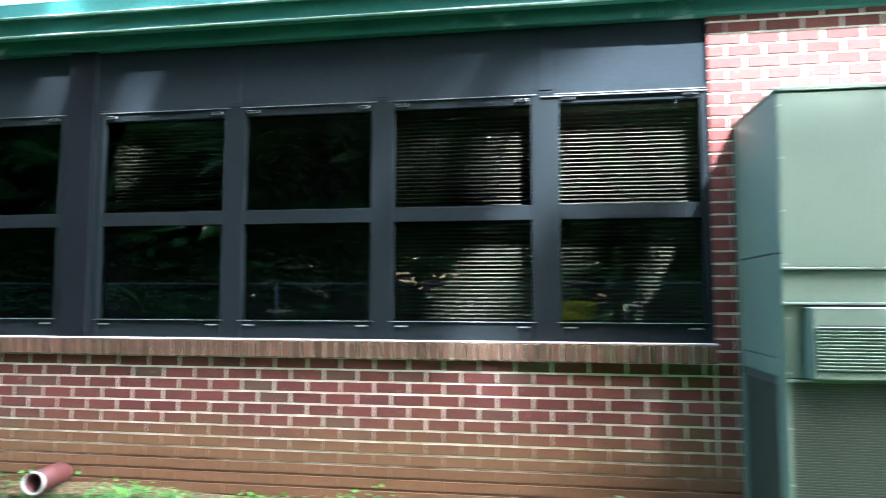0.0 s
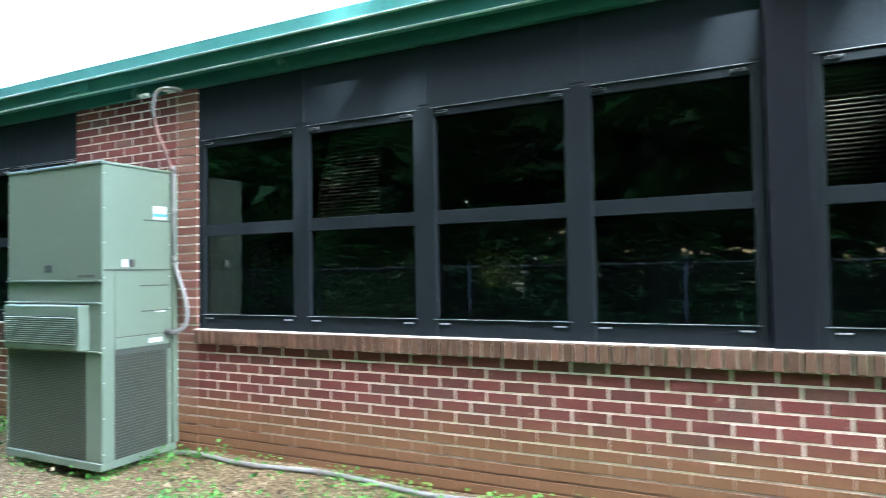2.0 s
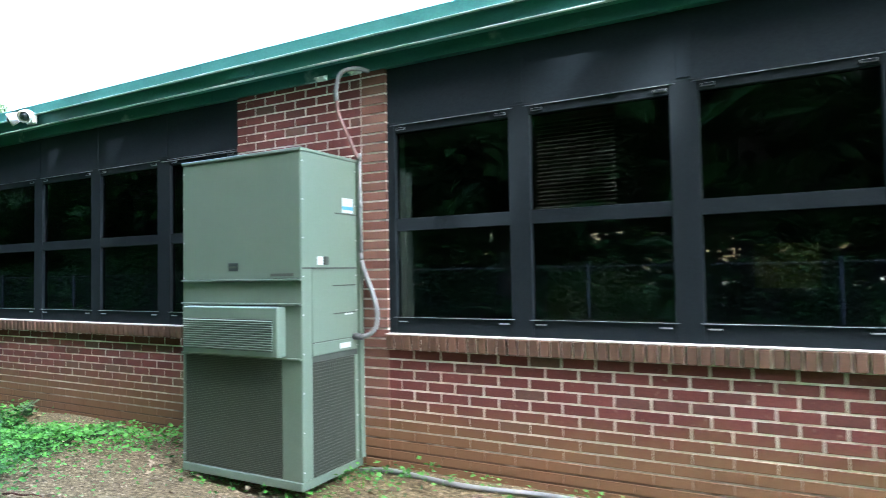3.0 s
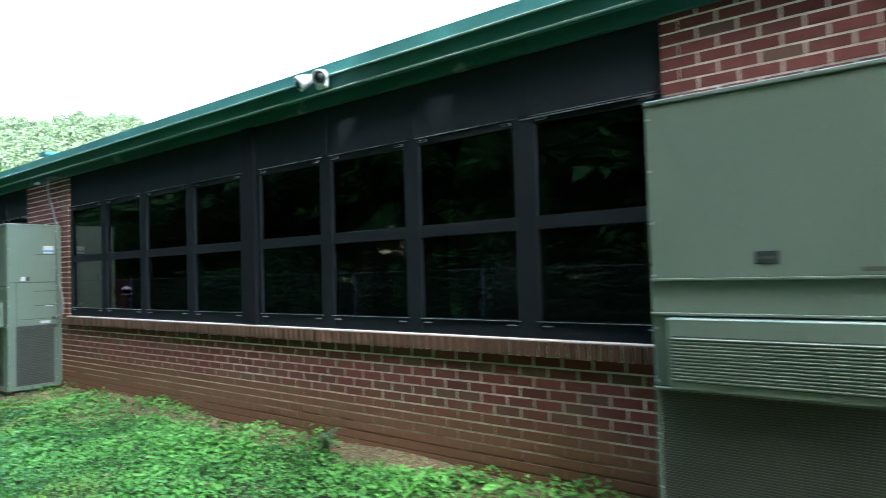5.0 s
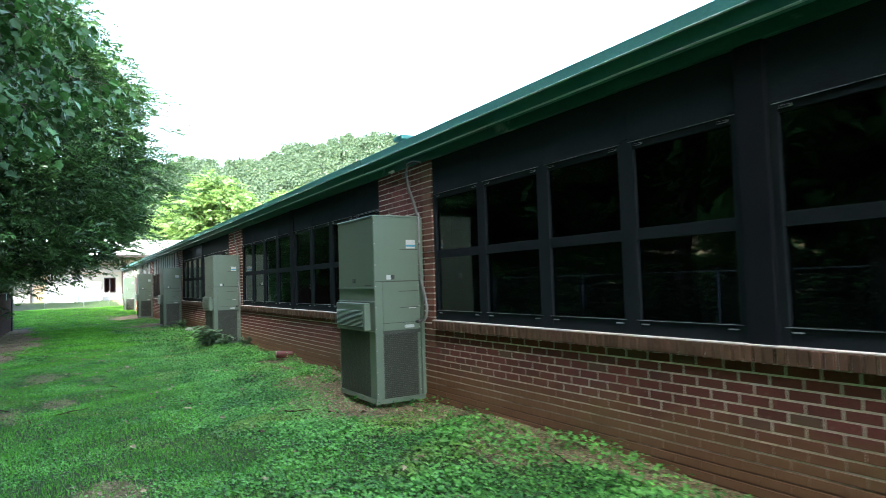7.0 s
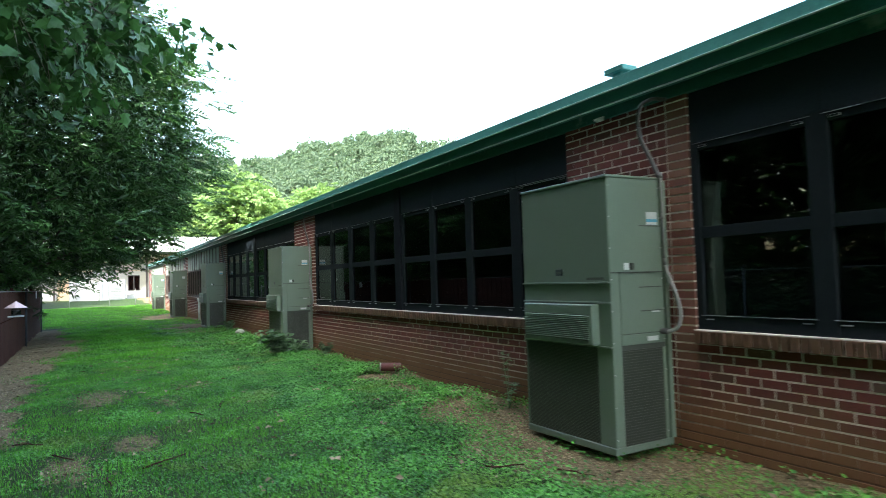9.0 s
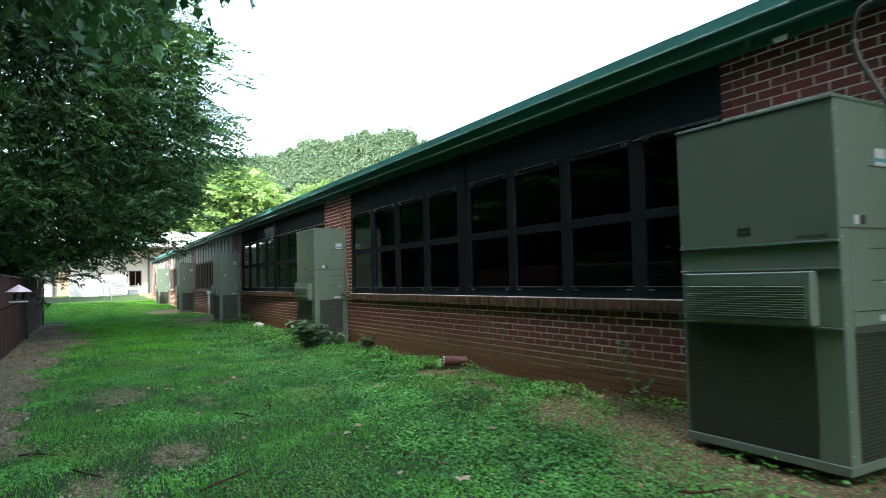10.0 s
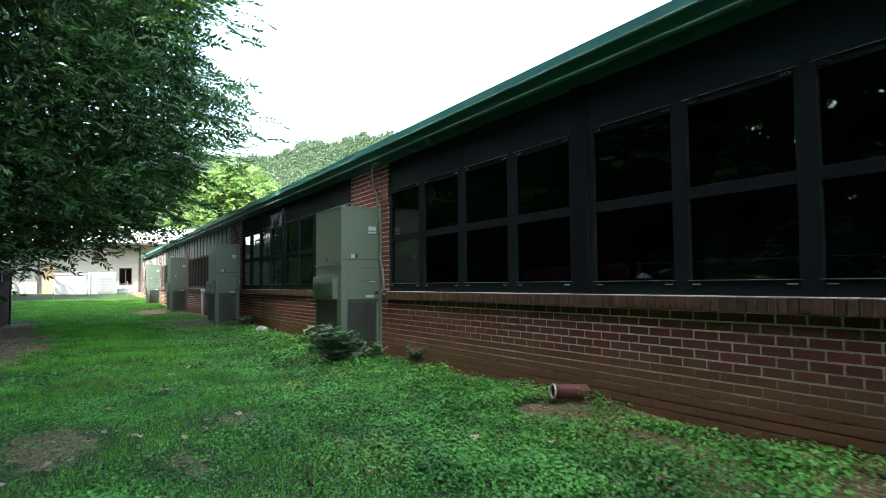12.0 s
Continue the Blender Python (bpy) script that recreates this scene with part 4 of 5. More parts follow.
# ---------------------------------------------------------------- distance
def make_hill():
    """Wooded ridge: a rising slope covered with separate tree crowns of loose leaf clumps."""
    q = np.random.default_rng(9)

    def ridge(a):
        return 0.207 + 0.052 * np.exp(-((a - 0.43) / 0.15) ** 2) + 0.004 * np.sin(a * 47) + 0.003 * np.sin(a * 83 + 1)

    dist = 330.0
    aa = np.linspace(-0.25, 1.45, 120)
    rows = np.linspace(0, 1, 14)
    verts = []
    for a in aa:
        for s in rows:
            d = dist * (0.62 + 0.5 * s)
            verts.append((-17 - d * math.cos(a), d * math.sin(a), -2 + (dist * 1.08) * (ridge(a) - 0.012) * s ** 0.9))
    n = len(rows)
    faces = [(i * n + j, i * n + j + 1, (i + 1) * n + j + 1, (i + 1) * n + j) for i in range(len(aa) - 1) for j in range(n - 1)]
    tagged(part("hill", quads_mesh("hill", verts, faces, HAZED_LEAF), None), "distant wooded hillside under a pale sky", "hill", kind="structure")
    m, k = 1700, 56
    a, s = q.uniform(0.0, 0.66, m), q.uniform(0.08, 1.0, m) ** 0.8
    d = dist * (0.62 + 0.5 * s)
    base = np.stack([-17 - d * np.cos(a), d * np.sin(a), -2 + dist * 1.08 * (ridge(a) - 0.012) * s ** 0.9], 1)
    size = q.uniform(2.2, 4.8, m)
    dirs = q.normal(0, 1, (m, k, 3))
    dirs /= np.linalg.norm(dirs, axis=2, keepdims=True)
    dirs[:, :, 2] = np.abs(dirs[:, :, 2]) * 1.25 - 0.3
    pts = base[:, None, :] + dirs * (size[:, None, None] * q.uniform(0.6, 1.08, (m, k, 1))) + np.array([0, 0, 2.0])
    C, A = pts.reshape(-1, 3), (dirs + q.normal(0, 0.8, (m, k, 3))).reshape(-1, 3)
    N = dirs.reshape(-1, 3) + q.normal(0, 0.35, (m * k, 3))
    v, f = leaf_quads(q, C - A * 0.4, np.cross(N, A), N, q.uniform(1.15, 2.1, m * k), q.uniform(1.0, 1.7, m * k))
    tagged(part("hillside_woods", quads_mesh("hillside_woods", v, f, HAZED_LEAF), None), "green woods covering the distant hillside, haze put into their colour", "woods", kind="stuff")


make_hill()
mid_tree = make_tree("sunlit_tree", (-97, 16.5, 0.3), 21, ((2.0, 4.0), (4.0, 6.6), (8.0, 7.8), (11.5, 6.2), (14.0, 3.4), (15.4, 1.0)), 130, 15, BRIGHT_LEAF, "bright yellow-green sunlit tree beyond the far building", 1.9, 0.62, 0.36, 6, 20, 0.35, 300, 0.5, 1.0)
for x, y, rot, s in ((-108, 2, 70, 0.8), (-104, 30, 160, 1.0), (-112, -10, 220, 0.75), (-120, -22, 20, 0.8), (-110, 44, 100, 1.0)):
    t2 = copy_thing(mid_tree, pose(x, y, 0, 0, 0, rot))
    t2.scale = (s, s, s)


FAR_Z = 0.5


def make_far_building():
    b = thing("far_building", (-78, 0, FAR_Z), "pale cream single-storey building with a light low roof", "building")
    part("wall", boxed(0, -12, -26, 12, -0.6, 4.2), CREAM, b)
    part("plinth", boxed(0.05, 0, -26, 12, -0.6, 0.7), PLINTH, b)
    roof = bmesh.new()
    prof = [(1.2, 4.28), (-6, 6.2), (-13.2, 4.28), (-13.2, 4.1), (1.2, 4.1)]
    ends = [[roof.verts.new((x, y, z)) for x, z in prof] for y in (-27, 13)]
    for a in range(5):
        c = (a + 1) % 5
        roof.faces.new((ends[0][a], ends[0][c], ends[1][c], ends[1][a]))
    roof.faces.new(ends[0])
    roof.faces.new(ends[1][::-1])
    part("roof", roof, CREAM_ROOF, b)
    part("gutter", boxed(1.15, 1.35, -27, 13, 4.06, 4.24), DARK_TRIM, b, "dark gutter")
    part("soffit", boxed(0.06, 1.14, -26.8, 12.8, 4.04, 4.098), DARK_TRIM, b)
    for y0 in (4.45, -2.95, 8.5):
        part("downpipe", boxed(0.06, 0.2, y0, y0 + 0.17, -0.4, 4.03), DARK_TRIM, b, "dark downpipe")
    w = part("window", boxed(0.055, 0.10, 2.95, 3.95, 0.72, 2.15), DARK_TRIM, b, "dark window in a brown frame")
    for y0, y1 in ((3.02, 3.41), (3.49, 3.88)):
        part("pane", boxed(0.102, 0.108, y0, y1, 0.80, 2.07), GLASS, w)
    part("boarding", boxed(0.055, 0.10, -2.6, -1.65, -0.2, 2.6), TAN_BOARD, b, "tan boarded bay")
    for zz in (2.55, 3.35):
        part("band", boxed(0.0, 0.04, -25.8, 11.8, zz, zz + 0.06), TAN_BOARD, b)


make_far_building()


def make_plant():
    s = thing("storage_box", (-75.5, -1.65, FAR_Z - 0.25), "white painted storage container standing before the cream building", "container")
    part("body", boxed(-1, 1, 0, 2.15, 0.1, 1.75, 0.03), PLINTH, s)
    part("roof", boxed(-1.05, 1.05, -0.05, 2.2, 1.75, 1.82, 0.02), CREAM_ROOF, s)
    for i in range(2):
        part("leg", boxed(-0.9, 0.9, 0.2 + i * 1.5, 0.4 + i * 1.5, -0.2, 0.1), DARK_TRIM, s)
    c = thing("plant_unit", (-75.4, 0.6, FAR_Z - 0.25), "pale grey louvred plant unit beside the cream building", "plant unit")
    part("casing", boxed(-0.9, 0.9, 0, 2.0, 0.05, 1.95, 0.03), PALE_GREY, c)
    for i in range(10):
        part("louvre", boxed(0.9, 0.96, 0.7, 1.75, 0.35 + i * 0.13, 0.41 + i * 0.13), PLINTH, c)
    for y0 in (0.05, 0.55, 1.8):
        part("frame", boxed(0.9, 0.97, y0, y0 + 0.1, 0.1, 1.9), PLINTH, c)
    part("foot", boxed(-0.9, 0.9, 0.1, 1.9, -0.2, 0.05), DARK_TRIM, c)
    g = thing("ground_box", (-75.8, 2.75, FAR_Z - 0.2), "low grey equipment box by the wall", "equipment box")
    part("body", boxed(-0.4, 0.4, 0, 0.9, -0.2, 0.55, 0.03), STONE, g)
    part("lid", boxed(-0.43, 0.43, -0.03, 0.93, 0.55, 0.6, 0.01), CONDUIT, g)
    # thin stakes and wire across the end of the lawn
    stake = thing("wire_stake", (-62, -4.0, 0.2), "thin grey metal stake in the lawn's end", "stake", "stakes across the lawn")
    part("rod", tube([(0, 0, -0.2), (0, 0, 1.15)], 0.022, 6), CONDUIT, stake)
    part("cap", tube([(0, 0, 1.15), (0, 0, 1.2)], 0.03, 6), STEEL, stake)
    for y in (-1.4, 1.0, 2.6):
        copy_thing(stake, pose(-62, y, 0.2))
    tagged(part("stake_wire", tube([(-62, -6, 1.27), (-62, -1, 1.24), (-62, 2.9, 1.27)], 0.008, 5), STEEL), "thin slack wire strung between lawn stakes", "wire")


make_plant()


# ---------------------------------------------------------------- lawn cover
def scatter(q, n, x0, x1, y0, y1):
    return q.uniform(x0, x1, n), q.uniform(y0, y1, n)


def make_grass():
    q = np.random.default_rng(31)
    parts_v, parts_f, o = [], [], 0
    for n, x0, x1, y0, y1, h, w in ((250000, -27.0, -9.5, -2.0, 3.4, 0.034, 0.0045), (110000, -37.0, -27.0, -3.5, 3.5, 0.050, 0.009), (85000, -60.0, -37.0, -5.0, 3.5, 0.055, 0.014), (50000, -9.5, 9.0, -2.0, 3.5, 0.045, 0.007)):
        x, y = scatter(q, n, x0, x1, y0, y1)
        ivy = np.clip((y - 1.25 - 0.9 * (wobble(x * 0.7, y * 0.7) - 0.5)) / 0.8, 0, 1) * (x > -31)
        keep = q.uniform(0, 1, n) > np.maximum(bareness(x, y) * 1.05, ivy * 0.8)
        x, y = x[keep], y[keep]
        m = len(x)
        z = ground_height(x, y)
        hh = h * q.uniform(0.45, 1.25, m) * (0.65 + 0.7 * wobble(x * 1.3 + 3, y * 1.1))
        a = q.uniform(0, 2 * np.pi, m)
        lean = q.uniform(0.1, 0.9, m) * hh
        dx, dy = np.cos(a), np.sin(a)
        b0 = np.stack([x - dy * w / 2, y + dx * w / 2, z - 0.004], 1)
        b1 = np.stack([x + dy * w / 2, y - dx * w / 2, z - 0.004], 1)
        tp = np.stack([x + dx * lean, y + dy * lean, z + hh], 1)
        parts_v.append(np.stack([b0, b1, tp], 1).reshape(-1, 3))
        parts_f.append(np.arange(3 * m).reshape(-1, 3) + o)
        o += 3 * m
    tagged(part("grass", quads_mesh("grass", np.concatenate(parts_v), np.concatenate(parts_f), GRASS), None), "short uneven green grass with worn patches", "grass", kind="stuff")


make_grass()


def make_ground_ivy():
    """Creeping leaves: a lush band by the wall, and small flat ones spread in drifts through the turf."""
    q = np.random.default_rng(32)
    V, F, o = [], [], 0
    for n, x0, x1, y0, small in ((300000, -25.5, -15.3, -1.8, 0.75), (110000, -15.3, -8.0, -1.6, 0.95), (62000, -8.0, 3.0, 0.9, 0.85), (60000, -36.0, -25.5, -1.8, 1.15)):
        x, y = scatter(q, n, x0, x1, y0, 3.58)
        band = np.clip((y - 0.9 - 1.0 * (wobble(x * 0.7, y * 0.7) - 0.5)) / 0.9, 0, 1)
        drift = np.clip(2.2 * wobble(x * 0.9 + 5, y * 0.8) - 0.75, 0.05, 0.85)
        edge = 0.35 * np.clip((y - 3.3) / 0.1, 0, 1) * (wobble(x * 0.6, y) > 0.45)
        keep = q.uniform(0, 1, n) < np.maximum(np.maximum(band, drift) * (1 - 0.95 * bareness(x, y)), edge)
        keep &= (np.hypot(x + 21.15, y - 3.15) > 0.30) & (np.hypot(x + 2.85, y - 3.2) > 0.34)
        x, y, band = x[keep], y[keep], band[keep]
        m = len(x)
        lush = np.clip(wobble(x * 1.1 + 2, y * 1.4), 0.2, 1.0)
        tall = 0.35 + 0.65 * band + 0.8 * np.clip((y - 2.3) / 0.8, 0, 1)
        z = ground_height(x, y) + q.uniform(0.004, 0.075, m) * lush * tall
        a = q.uniform(0, 2 * np.pi, m)
        along = np.stack([np.cos(a), np.sin(a), q.uniform(-0.3, 0.4, m)], 1)
        nrm = np.stack([q.normal(0, 0.7, m), q.normal(0, 0.7, m), np.ones(m)], 1)
        size = small * q.uniform(0.018, 0.040, m) * (0.7 + 0.5 * lush) * (0.72 + 0.28 * tall)
        v, f = leaf_quads(q, np.stack([x, y, z], 1), along, nrm, size, size * 0.95, 0.12)
        V.append(v), F.append(f + o)
        o += len(v)
    tagged(part("ground_ivy", quads_mesh("ground_ivy", np.concatenate(V), np.concatenate(F), IVY), None), "low creeping green ivy leaves along the brick wall", "ground cover", kind="stuff")


make_ground_ivy()


def make_litter():
    """Dry leaves and chips on the soil."""
    q = np.random.default_rng(33)
    n = 130000
    x, y = scatter(q, n, -37.0, 1.5, -2.3, 3.58)
    keep = q.uniform(0, 1, n) < np.maximum(bareness(x, y), 0.03)
    x, y = x[keep], y[keep]
    m = len(x)
    a = q.uniform(0, 2 * np.pi, m)
    along = np.stack([np.cos(a), np.sin(a), q.normal(0, 0.2, m)], 1)
    nrm = np.stack([q.normal(0, 0.4, m), q.normal(0, 0.4, m), np.ones(m)], 1)
    size = q.uniform(0.007, 0.030, m) * np.where(q.uniform(0, 1, m) < 0.06, 2.4, 1.0)
    v, f = leaf_quads(q, np.stack([x, y, ground_height(x, y) + q.uniform(0.004, 0.02, m)], 1), along, nrm, size, size * 0.6, 0.3)
    m = 420
    x, y = scatter(q, m, -30.0, -5.0, -1.6, 3.4)
    a = q.uniform(0, 2 * np.pi, m)
    along = np.stack([np.cos(a), np.sin(a), q.normal(0, 0.25, m)], 1)
    nrm = np.stack([q.normal(0, 0.35, m), q.normal(0, 0.35, m), np.ones(m)], 1)
    size = q.uniform(0.035, 0.075, m)
    v2, f2 = leaf_quads(q, np.stack([x, y, ground_height(x, y) + q.uniform(0.03, 0.06, m)], 1), along, nrm, size, size * 0.65, 0.3)
    v, f = np.concatenate([v, v2]), np.concatenate([f, f2 + len(v)])
    tagged(part("dry_leaves", quads_mesh("dry_leaves", v, f, DRY_LEAF), None), "scattered dry brown leaves and chips on bare soil", "leaf litter", kind="stuff")


make_litter()


def make_leaf_thing(x, y, rot, size):
    """One large fallen leaf, curled, with lobes."""
    bm = bmesh.new()
    mid = bm.verts.new((0, 0, 0.012))
    ring = []
    for i in range(14):
        a = 2 * math.pi * i / 14
        rr = size * (1.0 if i % 2 == 0 else 0.62)
        ring.append(bm.verts.new((rr * math.cos(a), rr * 0.8 * math.sin(a), 0.006 + 0.02 * abs(math.sin(a * 1.5)))))
    for i in range(14):
        bm.faces.new((mid, ring[i], ring[(i + 1) % 14]))
    ob = part("fallen_leaf", bm, DRY_LEAF)
    mod = ob.modifiers.new("thickness", "SOLIDIFY")
    mod.thickness = 0.001
    ob.location = (x, y, float(ground_height(np.array(x), np.array(y))) + 0.03)
    ob.rotation_euler = (0.1, 0.1, rot)
    tagged(ob, "large pale dry fallen leaf on the lawn", "leaf", "fallen leaves")


for x, y, rot, size in ((-20.33, 1.73, 0.4, 0.055), (-20.73, 2.14, 1.4, 0.06), (-22.26, 0.94, 2.0, 0.06), (-18.3, 2.0, 0.2, 0.05), (-21.9, 0.2, 2.7, 0.05), (-19.4, 2.4, 1.0, 0.045), (-17.4, 1.2, 0.8, 0.05), (-15.8, 1.6, 2.2, 0.05), (-24.0, 0.6, 0.9, 0.06)):
    make_leaf_thing(x, y, rot, size)
leaf_rng = random.Random(12)
for i in range(26):
    make_leaf_thing(leaf_rng.uniform(-26, -14), leaf_rng.uniform(-1.5, 2.6), leaf_rng.uniform(0, 6), leaf_rng.uniform(0.022, 0.05))


def make_sticks():
    r = random.Random(8)
    for x, y, a, l in ((-20.48, 0.92, 2.9, 0.35), (-20.1, 0.6, 0.3, 0.28), (-16.6, 2.2, 1.2, 0.3), (-13.5, 3.2, 2.8, 0.4), (-14.2, 3.3, 0.2, 0.25), (-18.8, -0.6, 0.5, 0.32), (-18.2, 0.1, 2.2, 0.4), (-19.6, -0.9, 1.1, 0.28), (-17.9, -0.3, 0.1, 0.22), (-21.6, 2.6, 2.5, 0.3), (-16.2, 2.5, 0.4, 0.3), (-8.6, 2.2, 0.3, 0.3)):
        z = float(ground_height(np.array(x), np.array(y))) + 0.02
        pts = [(x + math.cos(a) * l * (i / 4 - 0.5) + r.uniform(-0.01, 0.01), y + math.sin(a) * l * (i / 4 - 0.5) + r.uniform(-0.01, 0.01), z + r.uniform(0, 0.012)) for i in range(5)]
        tagged(part("stick", tube(pts, 0.007, 6, 0.004), WOOD), "thin dry broken stick lying in the grass", "stick", "sticks on the lawn")


make_sticks()


# ---------------------------------------------------------------- plants by the wall
def make_weed(name, x, y, height, count, leaf, seed, label, spread=0.22, mat=None):
    r, q = random.Random(seed), np.random.default_rng(seed)
    z = float(ground_height(np.array(x), np.array(y)))
    w = thing(name, (x, y, z), label, "weed", "weeds by the wall")
    C, A, N = [], [], []
    for i in range(count):
        a = r.uniform(0, 2 * math.pi)
        reach, h = spread * r.uniform(0.3, 1.0), height * r.uniform(0.5, 1.0)
        path = smooth_path([(0, 0, -0.02), (math.cos(a) * reach * 0.35, math.sin(a) * reach * 0.35, h * 0.6), (math.cos(a) * reach, math.sin(a) * reach, h)], 4)
        part("stem", tube(path, 0.004, 5, 0.002), WEED, w)
        for p in path[2:]:
            for _ in range(3):
                b = r.uniform(0, 2 * math.pi)
                C.append(tuple(p)), A.append((math.cos(b), math.sin(b), r.uniform(-0.3, 0.3))), N.append((r.gauss(0, 0.3), r.gauss(0, 0.3), 1))
    C, A, N = np.array(C), np.array(A), np.array(N)
    size = leaf * q.uniform(0.6, 1.2, len(C))
    v, f = leaf_quads(q, C, A, N, size, size * 0.6, 0.2)
    part("foliage", quads_mesh("foliage", v, f, mat or WEED), None, w)


make_weed("weed_clump", -25.05, 2.78, 0.50, 13, 0.17, 41, "leafy grey-green weed clump at the foot of the unit", 0.44)
make_weed("weed_clump", -24.7, 3.1, 0.30, 9, 0.12, 42, "small leafy weed growing beside the wall", 0.25)
make_weed("weed_clump", -23.95, 3.38, 0.30, 9, 0.08, 43, "small leafy weed growing beside the wall", 0.14)
make_weed("weed_clump", -18.15, 3.34, 0.55, 3, 0.065, 44, "thin wispy light green weed beside the unit", 0.5)
make_weed("weed_clump", -10.9, 3.45, 0.16, 7, 0.05, 45, "small leafy weed growing beside the wall", 0.1)
make_weed("weed_clump", 0.35, 3.25, 0.16, 14, 0.08, 46, "low leafy weed growing beside the wall", 0.2)
make_weed("weed_clump", -32.5, 3.3, 0.3, 12, 0.1, 47, "leafy green weed growing beside the wall", 0.3)


# ---------------------------------------------------------------- small things along the wall
def make_drain(x, y, rot):
    d = thing("drain_pipe", (x, y, 0.165), "short red-brown plastic drain pipe leaning out of the wall foot", "drain pipe", "drain pipes")
    bm = bmesh.new()
    n, r0, r1, l = 20, 0.062, 0.054, 0.30
    rings = []
    for xx, rr in ((l, r0), (0, r0), (0, r1), (0.25, r1)):
        rings.append([bm.verts.new((xx, rr * math.cos(2 * math.pi * k / n), rr * math.sin(2 * math.pi * k / n))) for k in range(n)])
    for a, b in zip(rings, rings[1:]):
        for k in range(n):
            bm.faces.new((a[k], a[(k + 1) % n], b[(k + 1) % n], b[k])).smooth = True
    bm.faces.new(rings[-1])
    part("pipe", bm, RED_PIPE, d)
    bm = bmesh.new()
    rings = [[bm.verts.new((xx, rr * math.cos(2 * math.pi * k / n), rr * math.sin(2 * math.pi * k / n))) for k in range(n)] for xx, rr in ((0.01, 0.0535), (-0.004, 0.0545), (-0.004, 0.0625), (0.01, 0.0635))]
    for a, b in zip(rings, rings[1:]):
        for k in range(n):
            bm.faces.new((a[k], a[(k + 1) % n], b[(k + 1) % n], b[k])).smooth = True
    part("rim", bm, STONE, d, "worn pale pipe rim")
    d.rotation_euler = (0, 0.06, rot)
    return d


for x, y, rot in ((-21.31, 3.29, 1.25), (-2.84, 3.30, 1.78)):
    make_drain(x, y, rot)

hose = smooth_path([(-7.0, 3.50, 0.085), (-6.3, 3.46, 0.08), (-5.6, 3.49, 0.085), (-4.8, 3.47, 0.08), (-4.1, 3.52, 0.085), (-3.3, 3.49, 0.08)], 8)
tagged(part("drain_hose", tube([(p.x, p.y, float(ground_height(np.array(p.x), np.array(p.y))) + 0.02) for p in hose], 0.017, 8), CONDUIT), "grey ribbed hose lying along the wall foot", "hose")


def make_floodlight():
    f = thing("security_light", (-10.88, WALL - 0.125, 2.95), "white twin-headed security light fixed to the green fascia", "security light")
    part("base", boxed(-0.06, 0.06, -0.045, 0.0, -0.055, 0.055, 0.01), WHITE_PAINT, f)
    for sx in (-1, 1):
        arm = part("arm", tube([(0.03 * sx, -0.04, 0.01), (0.07 * sx, -0.09, 0.03)], 0.014, 8), WHITE_PAINT, f)
        bm = bmesh.new()
        prof = [(0.0, 0.030), (0.03, 0.045), (0.08, 0.058), (0.12, 0.064), (0.125, 0.056), (0.10, 0.048)]
        n, rings = 16, []
        way = Vector((0.45 * sx, -0.75, -0.5)).normalized()
        s1 = way.orthogonal().normalized()
        s2 = way.cross(s1)
        base = Vector((0.07 * sx, -0.075, 0.035))
        for d, rr in prof:
            rings.append([bm.verts.new(base + way * d + (s1 * math.cos(2 * math.pi * k / n) + s2 * math.sin(2 * math.pi * k / n)) * rr) for k in range(n)])
        for a, b in zip(rings, rings[1:]):
            for k in range(n):
                bm.faces.new((a[k], a[(k + 1) % n], b[(k + 1) % n], b[k])).smooth = True
        bm.faces.new(rings[0])
        bm.faces.new(rings[-1])
        part("lamp_head", bm, WHITE_PAINT, f)
        lens = bmesh.new()
        bmesh.ops.create_uvsphere(lens, u_segments=14, v_segments=8, radius=0.044)
        ob = part("lens", lens, BADGE, f, "dark glass lens")
        ob.location = base + way * 0.10
    return f


make_floodlight()


def make_roof_vent(x):
    v = thing("roof_vent", (x, WALL + 0.02, 3.09), "small square green metal vent on the roof edge", "roof vent", "vents on the roof edge")
    part("neck", boxed(-0.05, 0.05, -0.05, 0.05, -0.02, 0.075, 0.004), GREEN_TRIM, v)
    part("cap", boxed(-0.115, 0.115, -0.09, 0.09, 0.07, 0.12, 0.006), GREEN_TRIM, v)


make_roof_vent(-16.72)


def make_bracket(x):
    b = thing("cable_bracket", (x, WALL - 0.035, 2.80), "small white insulator bracket under the eaves", "bracket", "brackets under the eaves")
    part("plate", boxed(-0.045, 0.045, -0.012, 0.0, -0.02, 0.02, 0.003), WHITE_PAINT, b)
    part("knob", tube([(-0.03, -0.01, 0), (-0.03, -0.045, -0.005)], 0.012, 8), WHITE_PAINT, b)
    part("knob", tube([(0.03, -0.01, 0), (0.03, -0.045, -0.005)], 0.012, 8), WHITE_PAINT, b)


for x in (-16.93, -7.35, -7.05):
    make_bracket(x)

wp = thing("white_drainpipe", (-39.8, WALL - 0.09, 0.0), "pale upright drainpipe against the brick wall", "drainpipe")
part("pipe", tube([(0, 0, 0.03), (0, 0, 0.85)], 0.045, 10), WHITE_PAINT, wp)
part("head", boxed(-0.14, 0.14, -0.06, 0.08, 0.85, 0.95, 0.01), WHITE_PAINT, wp)

rock = bmesh.new()
bmesh.ops.create_icosphere(rock, subdivisions=3, radius=0.12)
for v in rock.verts:
    v.co *= 1 + 0.25 * noise.noise(v.co * 9)
    v.co.z *= 0.6
rk = tagged(part("stone", rock, STONE), "pale rounded stone lying by the wall", "stone")
rk.location = (-31.0, 3.3, 0.12)


